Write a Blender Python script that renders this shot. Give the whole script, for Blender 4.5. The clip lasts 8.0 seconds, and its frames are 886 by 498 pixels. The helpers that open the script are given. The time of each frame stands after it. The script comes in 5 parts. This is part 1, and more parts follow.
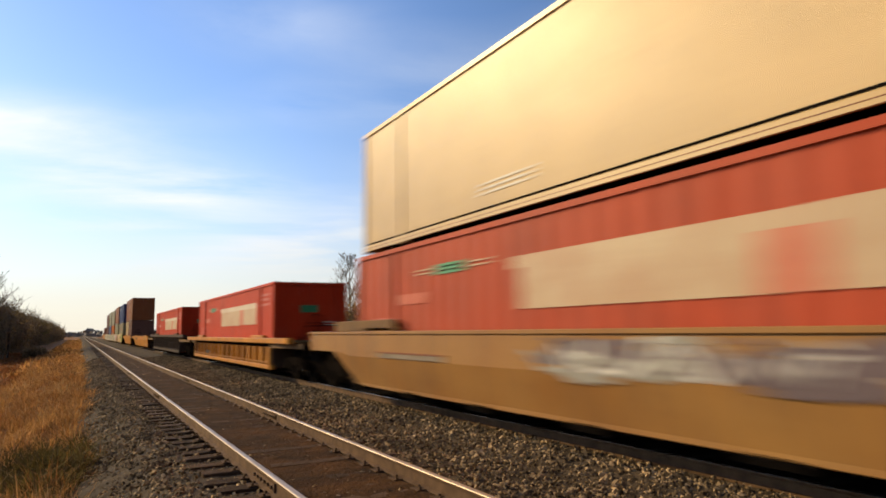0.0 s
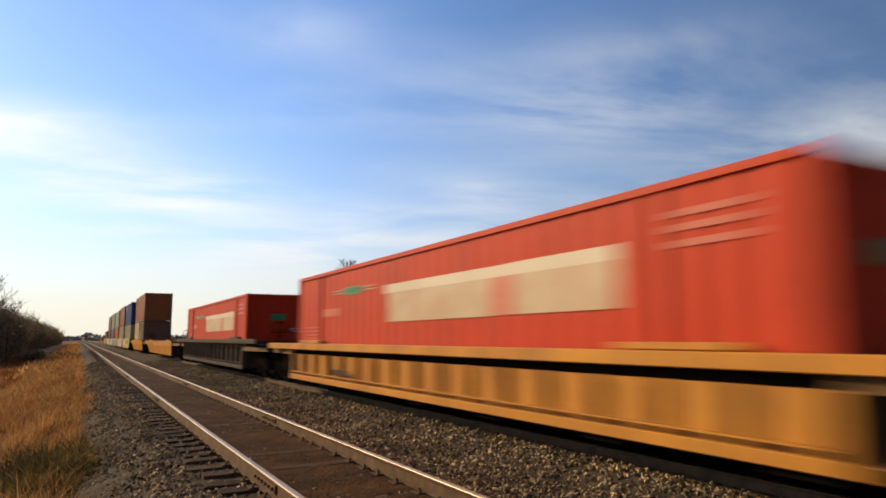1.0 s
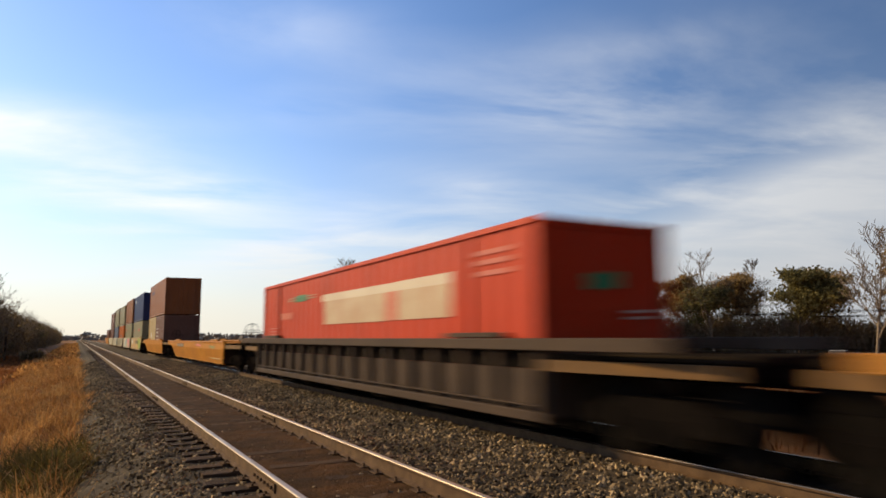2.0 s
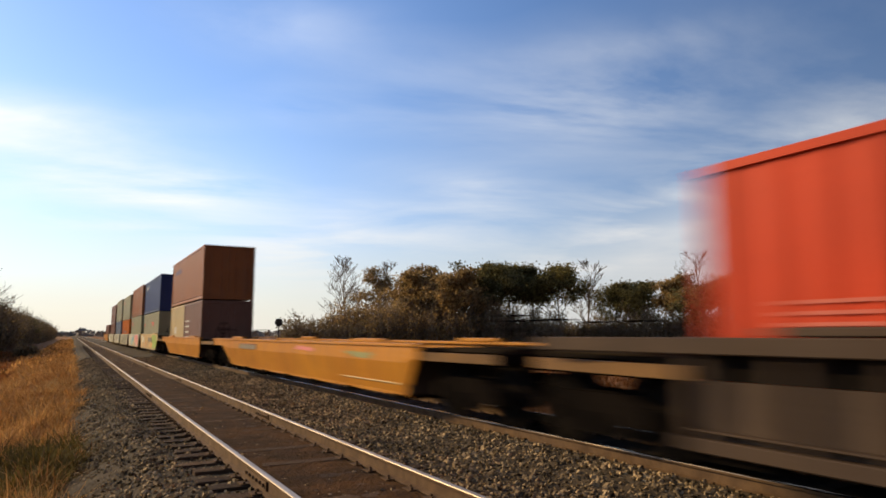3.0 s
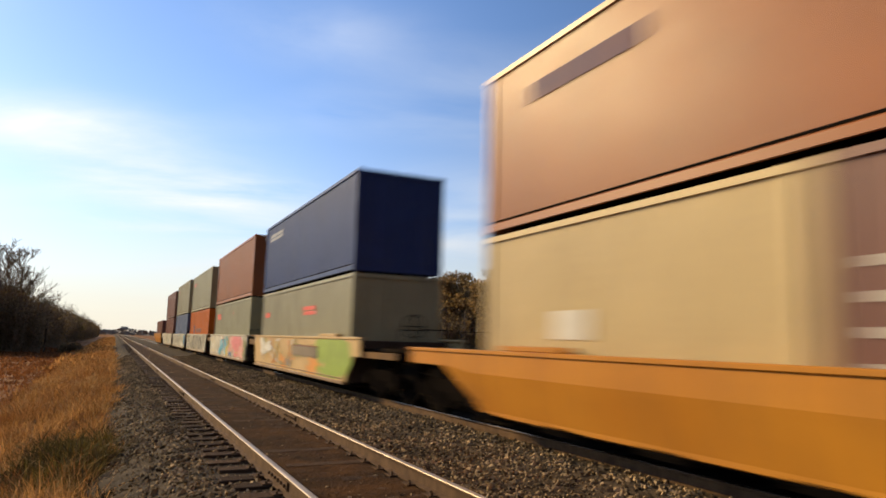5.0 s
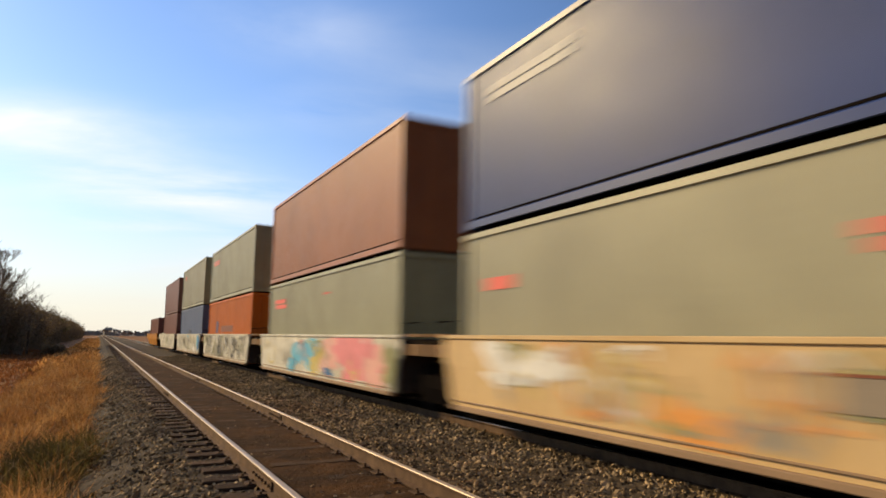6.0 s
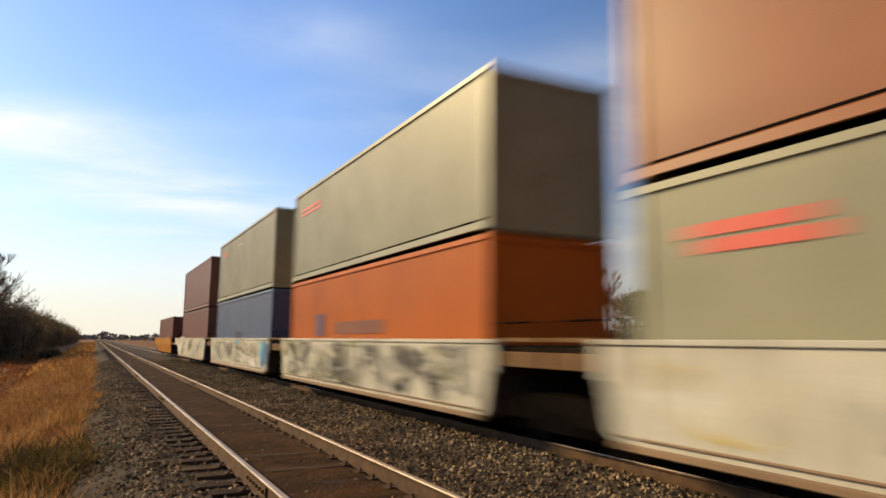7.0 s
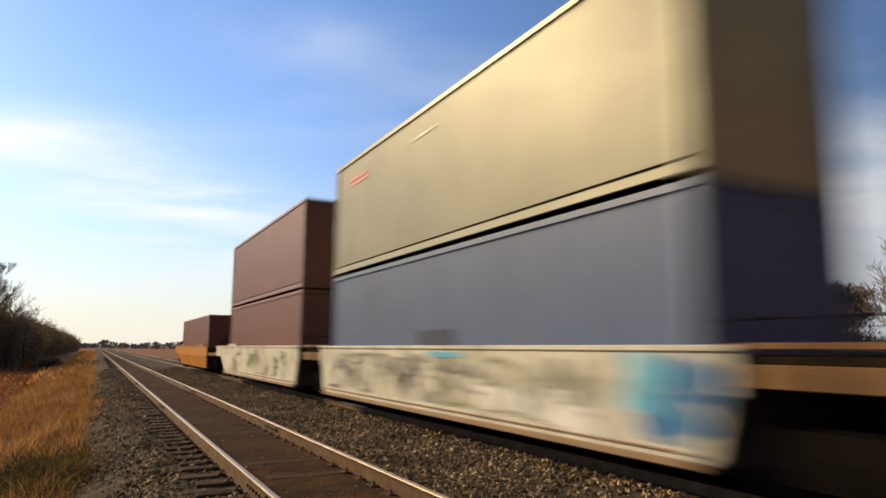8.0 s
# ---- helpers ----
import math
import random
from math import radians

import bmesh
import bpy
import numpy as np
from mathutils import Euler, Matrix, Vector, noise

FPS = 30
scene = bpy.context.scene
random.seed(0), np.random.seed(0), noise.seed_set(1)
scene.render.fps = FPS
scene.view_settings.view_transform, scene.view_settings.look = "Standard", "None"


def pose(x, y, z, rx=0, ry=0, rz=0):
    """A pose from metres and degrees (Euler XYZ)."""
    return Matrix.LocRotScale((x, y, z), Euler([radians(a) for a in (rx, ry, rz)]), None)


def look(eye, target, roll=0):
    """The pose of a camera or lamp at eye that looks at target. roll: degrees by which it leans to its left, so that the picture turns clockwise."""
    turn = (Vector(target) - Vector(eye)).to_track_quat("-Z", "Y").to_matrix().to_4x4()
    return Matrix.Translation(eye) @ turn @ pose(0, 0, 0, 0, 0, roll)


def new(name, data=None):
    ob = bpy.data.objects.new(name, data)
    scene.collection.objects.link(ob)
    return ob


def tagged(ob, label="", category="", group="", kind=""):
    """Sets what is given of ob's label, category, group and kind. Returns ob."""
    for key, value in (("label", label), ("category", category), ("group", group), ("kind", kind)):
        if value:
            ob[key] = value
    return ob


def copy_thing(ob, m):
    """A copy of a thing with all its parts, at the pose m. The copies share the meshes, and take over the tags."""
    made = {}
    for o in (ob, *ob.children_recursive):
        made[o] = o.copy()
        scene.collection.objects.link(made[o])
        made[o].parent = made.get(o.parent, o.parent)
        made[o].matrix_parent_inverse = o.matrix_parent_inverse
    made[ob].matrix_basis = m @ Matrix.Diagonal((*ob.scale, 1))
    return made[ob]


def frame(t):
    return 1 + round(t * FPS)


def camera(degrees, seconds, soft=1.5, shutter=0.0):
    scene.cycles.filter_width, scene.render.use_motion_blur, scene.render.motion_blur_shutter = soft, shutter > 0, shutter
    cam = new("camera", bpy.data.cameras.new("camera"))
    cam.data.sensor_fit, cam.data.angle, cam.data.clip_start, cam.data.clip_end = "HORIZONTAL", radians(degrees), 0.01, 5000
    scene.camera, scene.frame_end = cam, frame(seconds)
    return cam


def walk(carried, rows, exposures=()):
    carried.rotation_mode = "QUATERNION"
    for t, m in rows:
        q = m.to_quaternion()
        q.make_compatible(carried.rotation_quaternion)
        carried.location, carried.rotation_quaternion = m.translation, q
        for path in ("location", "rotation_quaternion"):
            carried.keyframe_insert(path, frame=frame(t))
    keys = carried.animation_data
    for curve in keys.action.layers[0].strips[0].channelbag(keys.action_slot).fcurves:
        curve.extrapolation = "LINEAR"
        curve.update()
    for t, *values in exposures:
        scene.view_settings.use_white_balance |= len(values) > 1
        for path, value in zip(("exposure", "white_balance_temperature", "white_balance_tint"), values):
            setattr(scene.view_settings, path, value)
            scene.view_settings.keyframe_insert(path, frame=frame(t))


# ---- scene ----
# ================= camera =================
cam = camera(66.3, 8.0, soft=1.7, shutter=1.1)
# seconds, x, y, z, yaw, pitch, roll
PATH = [
    (0.0, 0.000, 0.000, 1.492, -27.980, 6.794, 0.799),
    (0.5, -0.033, -0.004, 1.475, -27.980, 7.218, 0.295),
    (1.0, -0.047, -0.037, 1.457, -28.067, 7.398, 0.299),
    (1.5, -0.055, -0.042, 1.450, -28.024, 7.385, 0.384),
    (3.0, -0.013, -0.020, 1.448, -28.485, 7.190, -0.017),
    (3.5, 0.035, 0.009, 1.459, -27.266, 7.412, -0.549),
    (4.0, 0.101, -0.028, 1.453, -25.991, 8.527, -1.224),
    (4.2, 0.110, -0.030, 1.450, -25.300, 7.560, -1.250),
    (5.5, 0.088, -0.063, 1.427, -25.904, 7.834, -1.594),
    (6.0, 0.150, -0.011, 1.429, -26.722, 7.478, -0.732),
    (6.5, 0.184, 0.005, 1.436, -26.895, 7.582, -0.448),
    (7.0, 0.179, 0.015, 1.437, -26.982, 7.763, -0.620),
    (7.5, 0.165, -0.031, 1.439, -27.071, 8.231, -0.665),
    (8.0, 0.187, 0.002, 1.429, -26.912, 8.338, -0.372),
]
walk(cam, [(t, pose(x, y, z, 90 + p, r, yw)) for t, x, y, z, yw, p, r in PATH])

# ================= sky and sun =================
SUN_AZ, SUN_EL = 37.0, 24.0        # degrees to the left of the track, degrees up
sun_dir = Vector((-math.sin(radians(SUN_AZ)) * math.cos(radians(SUN_EL)),
                  math.cos(radians(SUN_AZ)) * math.cos(radians(SUN_EL)), math.sin(radians(SUN_EL))))
sun = new("sun", bpy.data.lights.new("sun", "SUN"))
sun.data.energy, sun.data.angle, sun.data.color = 5.0, radians(0.5), (1.0, 0.74, 0.37)
sun.matrix_basis = look((0, 0, 60), Vector((0, 0, 60)) - sun_dir)
scene.view_settings.exposure = 0.0

world = bpy.data.worlds.new("sky")
scene.world = world
world.use_nodes = True
wt = world.node_tree
wt.nodes.clear()


def wn(kind, **kw):
    n = wt.nodes.new(kind)
    for k, v in kw.items():
        n.inputs[k].default_value = v
    return n


def wmath(op, a, b=None, clamp=False):
    n = wt.nodes.new("ShaderNodeMath")
    n.operation, n.use_clamp = op, clamp
    for i, v in enumerate((a, b)):
        if v is None:
            continue
        if isinstance(v, (int, float)):
            n.inputs[i].default_value = v
        else:
            wt.links.new(v, n.inputs[i])
    return n.outputs[0]


def wmix(fac, a, b):
    n = wt.nodes.new("ShaderNodeMix")
    n.data_type = "RGBA"
    for slot, v in ((0, fac), (6, a), (7, b)):
        if isinstance(v, (int, float, tuple)):
            n.inputs[slot].default_value = v
        else:
            wt.links.new(v, n.inputs[slot])
    return n.outputs[2]


sky = wt.nodes.new("ShaderNodeTexSky")
sky.sky_type, sky.sun_disc = "NISHITA", False
sky.sun_elevation, sky.sun_rotation = radians(SUN_EL), radians(-SUN_AZ)
sky.altitude, sky.air_density, sky.dust_density, sky.ozone_density = 200, 1.0, 0.6, 2.0
geo = wt.nodes.new("ShaderNodeTexCoord")
sep = wt.nodes.new("ShaderNodeSeparateXYZ")
wt.links.new(geo.outputs["Generated"], sep.inputs[0])
up = wmath("MAXIMUM", sep.outputs[2], 0.0)
# the sky is brighter towards the sun
dotn = wt.nodes.new("ShaderNodeVectorMath")
dotn.operation = "DOT_PRODUCT"
dotn.inputs[1].default_value = tuple(sun_dir)
wt.links.new(geo.outputs["Generated"], dotn.inputs[0])
toward = dotn.outputs["Value"]
glow = wmath("MINIMUM", wmath("MAXIMUM", wmath("ADD", wmath("MULTIPLY", toward, 0.74), 0.60), 0.07), 1.10)
# clouds lie on a high flat layer
h = wmath("ADD", up, 0.10)
comb = wt.nodes.new("ShaderNodeCombineXYZ")
wt.links.new(wmath("DIVIDE", sep.outputs[0], h), comb.inputs[0])
wt.links.new(wmath("DIVIDE", sep.outputs[1], h), comb.inputs[1])
mapn = wt.nodes.new("ShaderNodeMapping")
mapn.vector_type = "TEXTURE"
mapn.inputs["Location"].default_value = (0.4, 0.2, 0.0)
mapn.inputs["Rotation"].default_value = (0, 0, radians(-22))
mapn.inputs["Scale"].default_value = (1.7, 1.0, 1.0)
wt.links.new(comb.outputs[0], mapn.inputs[0])
n1 = wn("ShaderNodeTexNoise", Scale=1.25, Detail=10.0, Roughness=0.56, Distortion=0.35)
n2 = wn("ShaderNodeTexNoise", Scale=0.42, Detail=3.0, Roughness=0.5, Distortion=0.3)
for n in (n1, n2):
    wt.links.new(mapn.outputs[0], n.inputs["Vector"])
streak = wmath("MULTIPLY", wmath("SUBTRACT", n1.outputs["Fac"], 0.39), 4.2, True)
banks = wmath("MULTIPLY", wmath("SUBTRACT", n2.outputs["Fac"], 0.46), 3.0, True)
# drifts of high cloud: degrees right of the track, degrees up, half widths, density
az = wmath("ARCTAN2", sep.outputs[0], sep.outputs[1])
el = wmath("ARCSINE", sep.outputs[2])
for a, e, wa, we, k in (
        (-4.5, 14.6, 8.5, 2.1, 1.2),
        (4.5, 11.3, 8.4, 1.7, 1.2),
        (41.6, 18.9, 7.7, 2.6, 1.1),
        (47.0, 5.5, 9.0, 3.2, 2.1),
        (56.0, 8.0, 9.0, 4.2, 2.5),
        (66.0, 10.5, 11.0, 5.5, 2.5),
        (19.0, 7.0, 9.0, 2.6, 0.8),
        (31.5, 12.4, 4.0, 1.3, 0.5),
        (14.2, 24.9, 8.7, 2.3, 0.4),
        (2.2, 8.5, 6.7, 0.8, 0.8),
        (45.0, 23.1, 11.4, 1.4, 0.3),
):
    u = wmath("DIVIDE", wmath("SUBTRACT", az, radians(a)), radians(wa))
    v = wmath("DIVIDE", wmath("SUBTRACT", el, radians(e)), radians(we))
    g = wmath("EXPONENT", wmath("MULTIPLY", wmath("ADD", wmath("MULTIPLY", u, u), wmath("MULTIPLY", v, v)), -1.0))
    banks = wmath("ADD", banks, wmath("MULTIPLY", g, k))
thick = wmath("MULTIPLY", wmath("MULTIPLY", wmath("SUBTRACT", banks, 0.8), 0.62, True), wmath("ADD", wmath("MULTIPLY", streak, 0.5), 0.55))
cloud = wmath("MAXIMUM", wmath("MULTIPLY", streak, wmath("MINIMUM", banks, 1.0)), thick)
cloud = wmath("MULTIPLY", cloud, 0.85, True)
# thin veil that thickens towards the horizon
lift = wmath("DIVIDE", up, math.sin(radians(8.8)))
veil = wmath("MAXIMUM", wmath("POWER", wmath("SUBTRACT", 1.0, up, True), 7.0),
             wmath("MULTIPLY", wmath("EXPONENT", wmath("MULTIPLY", wmath("MULTIPLY", lift, lift), -1.0)), 0.92))
skyc = wt.nodes.new("ShaderNodeVectorMath")
skyc.operation = "MULTIPLY"
wt.links.new(sky.outputs[0], skyc.inputs[0])
skyc.inputs[1].default_value = (0.116, 0.138, 0.172)


def dim(colour):
    n = wt.nodes.new("ShaderNodeVectorMath")
    n.operation = "SCALE"
    wt.links.new(glow, n.inputs["Scale"])
    if isinstance(colour, tuple):
        n.inputs[0].default_value = colour
    else:
        wt.links.new(colour, n.inputs[0])
    return n.outputs[0]


pale = wt.nodes.new("ShaderNodeVectorMath")
pale.operation = "SCALE"
pale.inputs[0].default_value = (1.04, 1.06, 1.08)
soft_glow = wmath("ADD", wmath("MULTIPLY", glow, 0.72), 0.26)
wt.links.new(soft_glow, pale.inputs["Scale"])
c1 = wmix(cloud, dim(skyc.outputs[0]), pale.outputs[0])
hazy = wmix(wmath("MULTIPLY", wmath("ADD", toward, 0.1), 1.2, True), (0.84, 0.86, 0.90, 1), (0.88, 0.81, 0.68, 1))
hazen = wt.nodes.new("ShaderNodeVectorMath")
hazen.operation = "SCALE"
wt.links.new(hazy, hazen.inputs[0])
wt.links.new(soft_glow, hazen.inputs["Scale"])
c2 = wmix(wmath("MULTIPLY", veil, 0.95), c1, hazen.outputs[0])
bg = wt.nodes.new("ShaderNodeBackground")
wt.links.new(c2, bg.inputs[0])
bg.inputs[1].default_value = 1.0
out = wt.nodes.new("ShaderNodeOutputWorld")
wt.links.new(bg.outputs[0], out.inputs[0])


# ================= materials =================
def mat(name, a, b, scale=2.0, rough=0.6, metal=0.0, bump=0.0, bump_scale=40.0, stretch=(1, 1, 1), dirt=None,
        dirt_amount=0.4, grain=0.15, rand=0.0, island=0.0, detail=6.0, rough_var=0.1, thin=0.0, spec=0.35):
    """Two colours mixed by a broad noise, a fine grain on top, an optional streaky dirt, bump."""
    m = bpy.data.materials.new(name)
    m.use_nodes = True
    t = m.node_tree
    bs = t.nodes["Principled BSDF"]
    tc = t.nodes.new("ShaderNodeTexCoord")
    mp = t.nodes.new("ShaderNodeMapping")
    mp.inputs["Scale"].default_value = stretch
    t.links.new(tc.outputs["Object"], mp.inputs[0])

    def noise_node(sc, det=6.0, dist=0.0, vec=mp.outputs[0]):
        n = t.nodes.new("ShaderNodeTexNoise")
        n.inputs["Scale"].default_value, n.inputs["Detail"].default_value = sc, det
        n.inputs["Distortion"].default_value = dist
        t.links.new(vec, n.inputs["Vector"])
        return n.outputs["Fac"]

    def ramp(src, lo, hi):
        r = t.nodes.new("ShaderNodeMapRange")
        r.inputs[1].default_value, r.inputs[2].default_value = lo, hi
        t.links.new(src, r.inputs[0])
        return r.outputs[0]

    def mix(fac, c, d, blend="MIX"):
        n = t.nodes.new("ShaderNodeMix")
        n.data_type, n.blend_type = "RGBA", blend
        for slot, v in ((0, fac), (6, c), (7, d)):
            if isinstance(v, (int, float)):
                n.inputs[slot].default_value = v
            elif isinstance(v, tuple):
                n.inputs[slot].default_value = (*v, 1)
            else:
                t.links.new(v, n.inputs[slot])
        return n.outputs[2]

    col = mix(ramp(noise_node(scale, detail, 0.3), 0.32, 0.68), tuple(a), tuple(b))
    if dirt:
        mp2 = t.nodes.new("ShaderNodeMapping")
        mp2.inputs["Scale"].default_value = (1.0, 2.2, 0.22)
        t.links.new(tc.outputs["Object"], mp2.inputs[0])
        d = ramp(noise_node(2.2, 8.0, 0.5, mp2.outputs[0]), 0.48, 0.75)
        n = t.nodes.new("ShaderNodeMath")
        n.operation = "MULTIPLY"
        n.inputs[1].default_value = dirt_amount
        t.links.new(d, n.inputs[0])
        col = mix(n.outputs[0], col, tuple(dirt))
    g = ramp(noise_node(scale * 14, 4.0), 0.25, 0.75)
    gm = t.nodes.new("ShaderNodeMapRange")
    gm.inputs[3].default_value, gm.inputs[4].default_value = 1 - grain, 1 + grain
    t.links.new(g, gm.inputs[0])
    vm = t.nodes.new("ShaderNodeVectorMath")
    vm.operation = "SCALE"
    t.links.new(col, vm.inputs[0])
    t.links.new(gm.outputs[0], vm.inputs["Scale"])
    col = vm.outputs[0]
    for amount, kind, sock in ((rand, "ShaderNodeObjectInfo", "Random"), (island, "ShaderNodeNewGeometry", "Random Per Island")):
        if amount:
            o = t.nodes.new(kind)
            r = t.nodes.new("ShaderNodeMapRange")
            r.inputs[3].default_value, r.inputs[4].default_value = 1 - amount, 1 + amount
            t.links.new(o.outputs[sock], r.inputs[0])
            v2 = t.nodes.new("ShaderNodeVectorMath")
            v2.operation = "SCALE"
            t.links.new(col, v2.inputs[0])
            t.links.new(r.outputs[0], v2.inputs["Scale"])
            col = v2.outputs[0]
    t.links.new(col, bs.inputs["Base Color"])
    rr = t.nodes.new("ShaderNodeMapRange")
    rr.inputs[3].default_value, rr.inputs[4].default_value = max(0.03, rough - rough_var), min(1, rough + rough_var)
    t.links.new(noise_node(scale * 3, 5.0), rr.inputs[0])
    t.links.new(rr.outputs[0], bs.inputs["Roughness"])
    bs.inputs["Metallic"].default_value = metal
    bs.inputs["Specular IOR Level"].default_value = spec
    if bump:
        b_ = t.nodes.new("ShaderNodeBump")
        b_.inputs["Strength"].default_value, b_.inputs["Distance"].default_value = 1.0, bump
        t.links.new(noise_node(bump_scale, 6.0), b_.inputs["Height"])
        t.links.new(b_.outputs[0], bs.inputs["Normal"])
    if thin:
        tr = t.nodes.new("ShaderNodeBsdfTranslucent")
        ms = t.nodes.new("ShaderNodeMixShader")
        ms.inputs[0].default_value = thin
        t.links.new(col, tr.inputs[0])
        t.links.new(bs.outputs[0], ms.inputs[1])
        t.links.new(tr.outputs[0], ms.inputs[2])
        t.links.new(ms.outputs[0], t.nodes["Material Output"].inputs[0])
    return m


GRIME = (0.10, 0.085, 0.07)


def paint(name, c, rough=0.5, dirt=0.35, k=0.82, spec=0.4):
    return mat(name, c, tuple(v * k for v in c), scale=0.9, rough=rough, bump=0.0012, bump_scale=9.0, dirt=GRIME,
               dirt_amount=dirt, grain=0.06, rough_var=0.06, spec=spec)


P_RED = paint("red_container_paint", (0.52, 0.046, 0.012), 0.52, 0.22, spec=0.12)
P_RED_DULL = paint("dusty_red_container_paint", (0.44, 0.068, 0.026), 0.55, 0.4, spec=0.12)
P_CREAM = paint("cream_container_paint", (0.57, 0.385, 0.165), 0.42, 0.12)
P_ORANGE = paint("orange_container_paint", (0.55, 0.135, 0.014), 0.48, 0.2, spec=0.14)
P_RUST = paint("rust_brown_container_paint", (0.33, 0.107, 0.029), 0.42, 0.25, spec=0.30)
P_BROWN = paint("brown_container_paint", (0.20, 0.085, 0.055), 0.42, 0.25)
P_MAROON = paint("maroon_container_paint", (0.21, 0.075, 0.05), 0.42, 0.25)
P_NAVY = paint("navy_container_paint", (0.028, 0.052, 0.165), 0.40, 0.15, spec=0.17)
P_BLUE = paint("slate_blue_container_paint", (0.072, 0.112, 0.208), 0.5, 0.25)
P_GREY = paint("grey_container_paint", (0.34, 0.32, 0.19), 0.42, 0.2, spec=0.32)
P_GREY2 = paint("pale_grey_container_paint", (0.34, 0.312, 0.19), 0.42, 0.2, spec=0.32)
P_SAND = paint("sand_container_paint", (0.55, 0.40, 0.18), 0.5, 0.2)
P_YELLOW = mat("yellow_wagon_paint", (0.56, 0.24, 0.028), (0.44, 0.17, 0.022), 1.2, 0.45, bump=0.001, dirt=(0.09, 0.045, 0.02), dirt_amount=0.95, grain=0.14, spec=0.2)
P_GOLD = mat("ochre_wagon_paint", (0.52, 0.215, 0.022), (0.43, 0.165, 0.018), 0.8, 0.42, bump=0.001, dirt=(0.13, 0.065, 0.025), dirt_amount=0.6, grain=0.06, spec=0.18)
P_TAN = mat("tan_wagon_paint", (0.34, 0.175, 0.05), (0.27, 0.122, 0.032), 0.8, 0.45, bump=0.001, dirt=(0.11, 0.07, 0.04), dirt_amount=0.8, grain=0.08, spec=0.2)
P_STEEL = mat("weathered_grey_wagon_paint", (0.085, 0.055, 0.036), (0.052, 0.034, 0.024), 1.5, 0.55, bump=0.001, dirt=(0.05, 0.04, 0.035), dirt_amount=0.6, grain=0.12, spec=0.06)
P_WHITE = mat("dirty_white_wagon_paint", (0.66, 0.62, 0.49), (0.44, 0.40, 0.30), 2.4, 0.55, bump=0.001, dirt=(0.13, 0.105, 0.075), dirt_amount=0.9, grain=0.2, spec=0.25)
P_PEACH = mat("faded_peach_wagon_paint", (0.58, 0.40, 0.19), (0.50, 0.33, 0.14), 1.0, 0.5, bump=0.001, dirt=(0.20, 0.13, 0.07), dirt_amount=0.4, grain=0.08, spec=0.2)
P_LEDGE = mat("rusty_tan_ledge_paint", (0.34, 0.22, 0.12), (0.20, 0.12, 0.065), 2.0, 0.6, bump=0.001, dirt=(0.08, 0.055, 0.035), dirt_amount=0.7, grain=0.15, spec=0.2)
# grimy steel, and the black that paints the seam and slot shade
UNDER = mat("grimy_black_steel_and_shade", (0.006, 0.005, 0.0045), (0.012, 0.009, 0.007), 4.0, 0.9, 0.0, bump=0.003, bump_scale=30, spec=0.0)
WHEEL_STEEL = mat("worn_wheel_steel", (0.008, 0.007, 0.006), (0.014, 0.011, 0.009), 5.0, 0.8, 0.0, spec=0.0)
GALV = mat("dull_galvanised_steel", (0.42, 0.41, 0.39), (0.30, 0.29, 0.27), 6.0, 0.45, 0.7)
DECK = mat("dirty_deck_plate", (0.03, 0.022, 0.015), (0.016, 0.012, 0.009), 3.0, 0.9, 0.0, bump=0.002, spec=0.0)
M_WHITE = mat("white_marking_film", (0.50, 0.39, 0.24), (0.42, 0.27, 0.15), 1.6, 0.5, dirt=(0.42, 0.17, 0.09), dirt_amount=0.6, grain=0.08)
M_BRIGHT = mat("cleaner_white_marking_film", (0.60, 0.52, 0.38), (0.52, 0.42, 0.29), 1.6, 0.5, dirt=(0.45, 0.20, 0.12), dirt_amount=0.3, grain=0.05)
P_BEAM = mat("grimy_yellow_beam", (0.20, 0.10, 0.03), (0.10, 0.055, 0.025), 3.0, 0.7, spec=0.15)
M_FADED = mat("faded_marking_film", (0.50, 0.13, 0.085), (0.46, 0.09, 0.055), 3.0, 0.5, spec=0.2)
M_PINK = mat("worn_pinkish_marking_film", (0.54, 0.16, 0.09), (0.48, 0.10, 0.055), 6.0, 0.5, spec=0.2)
M_GREEN = mat("green_marking_film", (0.03, 0.26, 0.11), (0.03, 0.20, 0.09), 3.0, 0.5)
M_REDM = mat("red_marking_film", (0.68, 0.09, 0.05), (0.60, 0.08, 0.05), 3.0, 0.5)
M_DARK = mat("dark_marking_film", (0.045, 0.055, 0.085), (0.06, 0.065, 0.09), 3.0, 0.6, spec=0.1)
M_NAVYM = mat("faded_navy_marking_film", (0.10, 0.075, 0.13), (0.17, 0.10, 0.12), 3.0, 0.6, spec=0.08)
M_STEELY = mat("worn_grey_marking_film", (0.30, 0.30, 0.30), (0.20, 0.20, 0.22), 3.0, 0.5, spec=0.2)
M_PLATE = mat("grimy_plate_film", (0.26, 0.21, 0.15), (0.17, 0.135, 0.10), 3.0, 0.6, spec=0.1)
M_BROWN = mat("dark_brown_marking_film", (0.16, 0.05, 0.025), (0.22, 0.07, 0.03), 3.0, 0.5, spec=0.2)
M_PALE = mat("pale_marking_film", (0.60, 0.55, 0.45), (0.50, 0.46, 0.38), 3.0, 0.5)
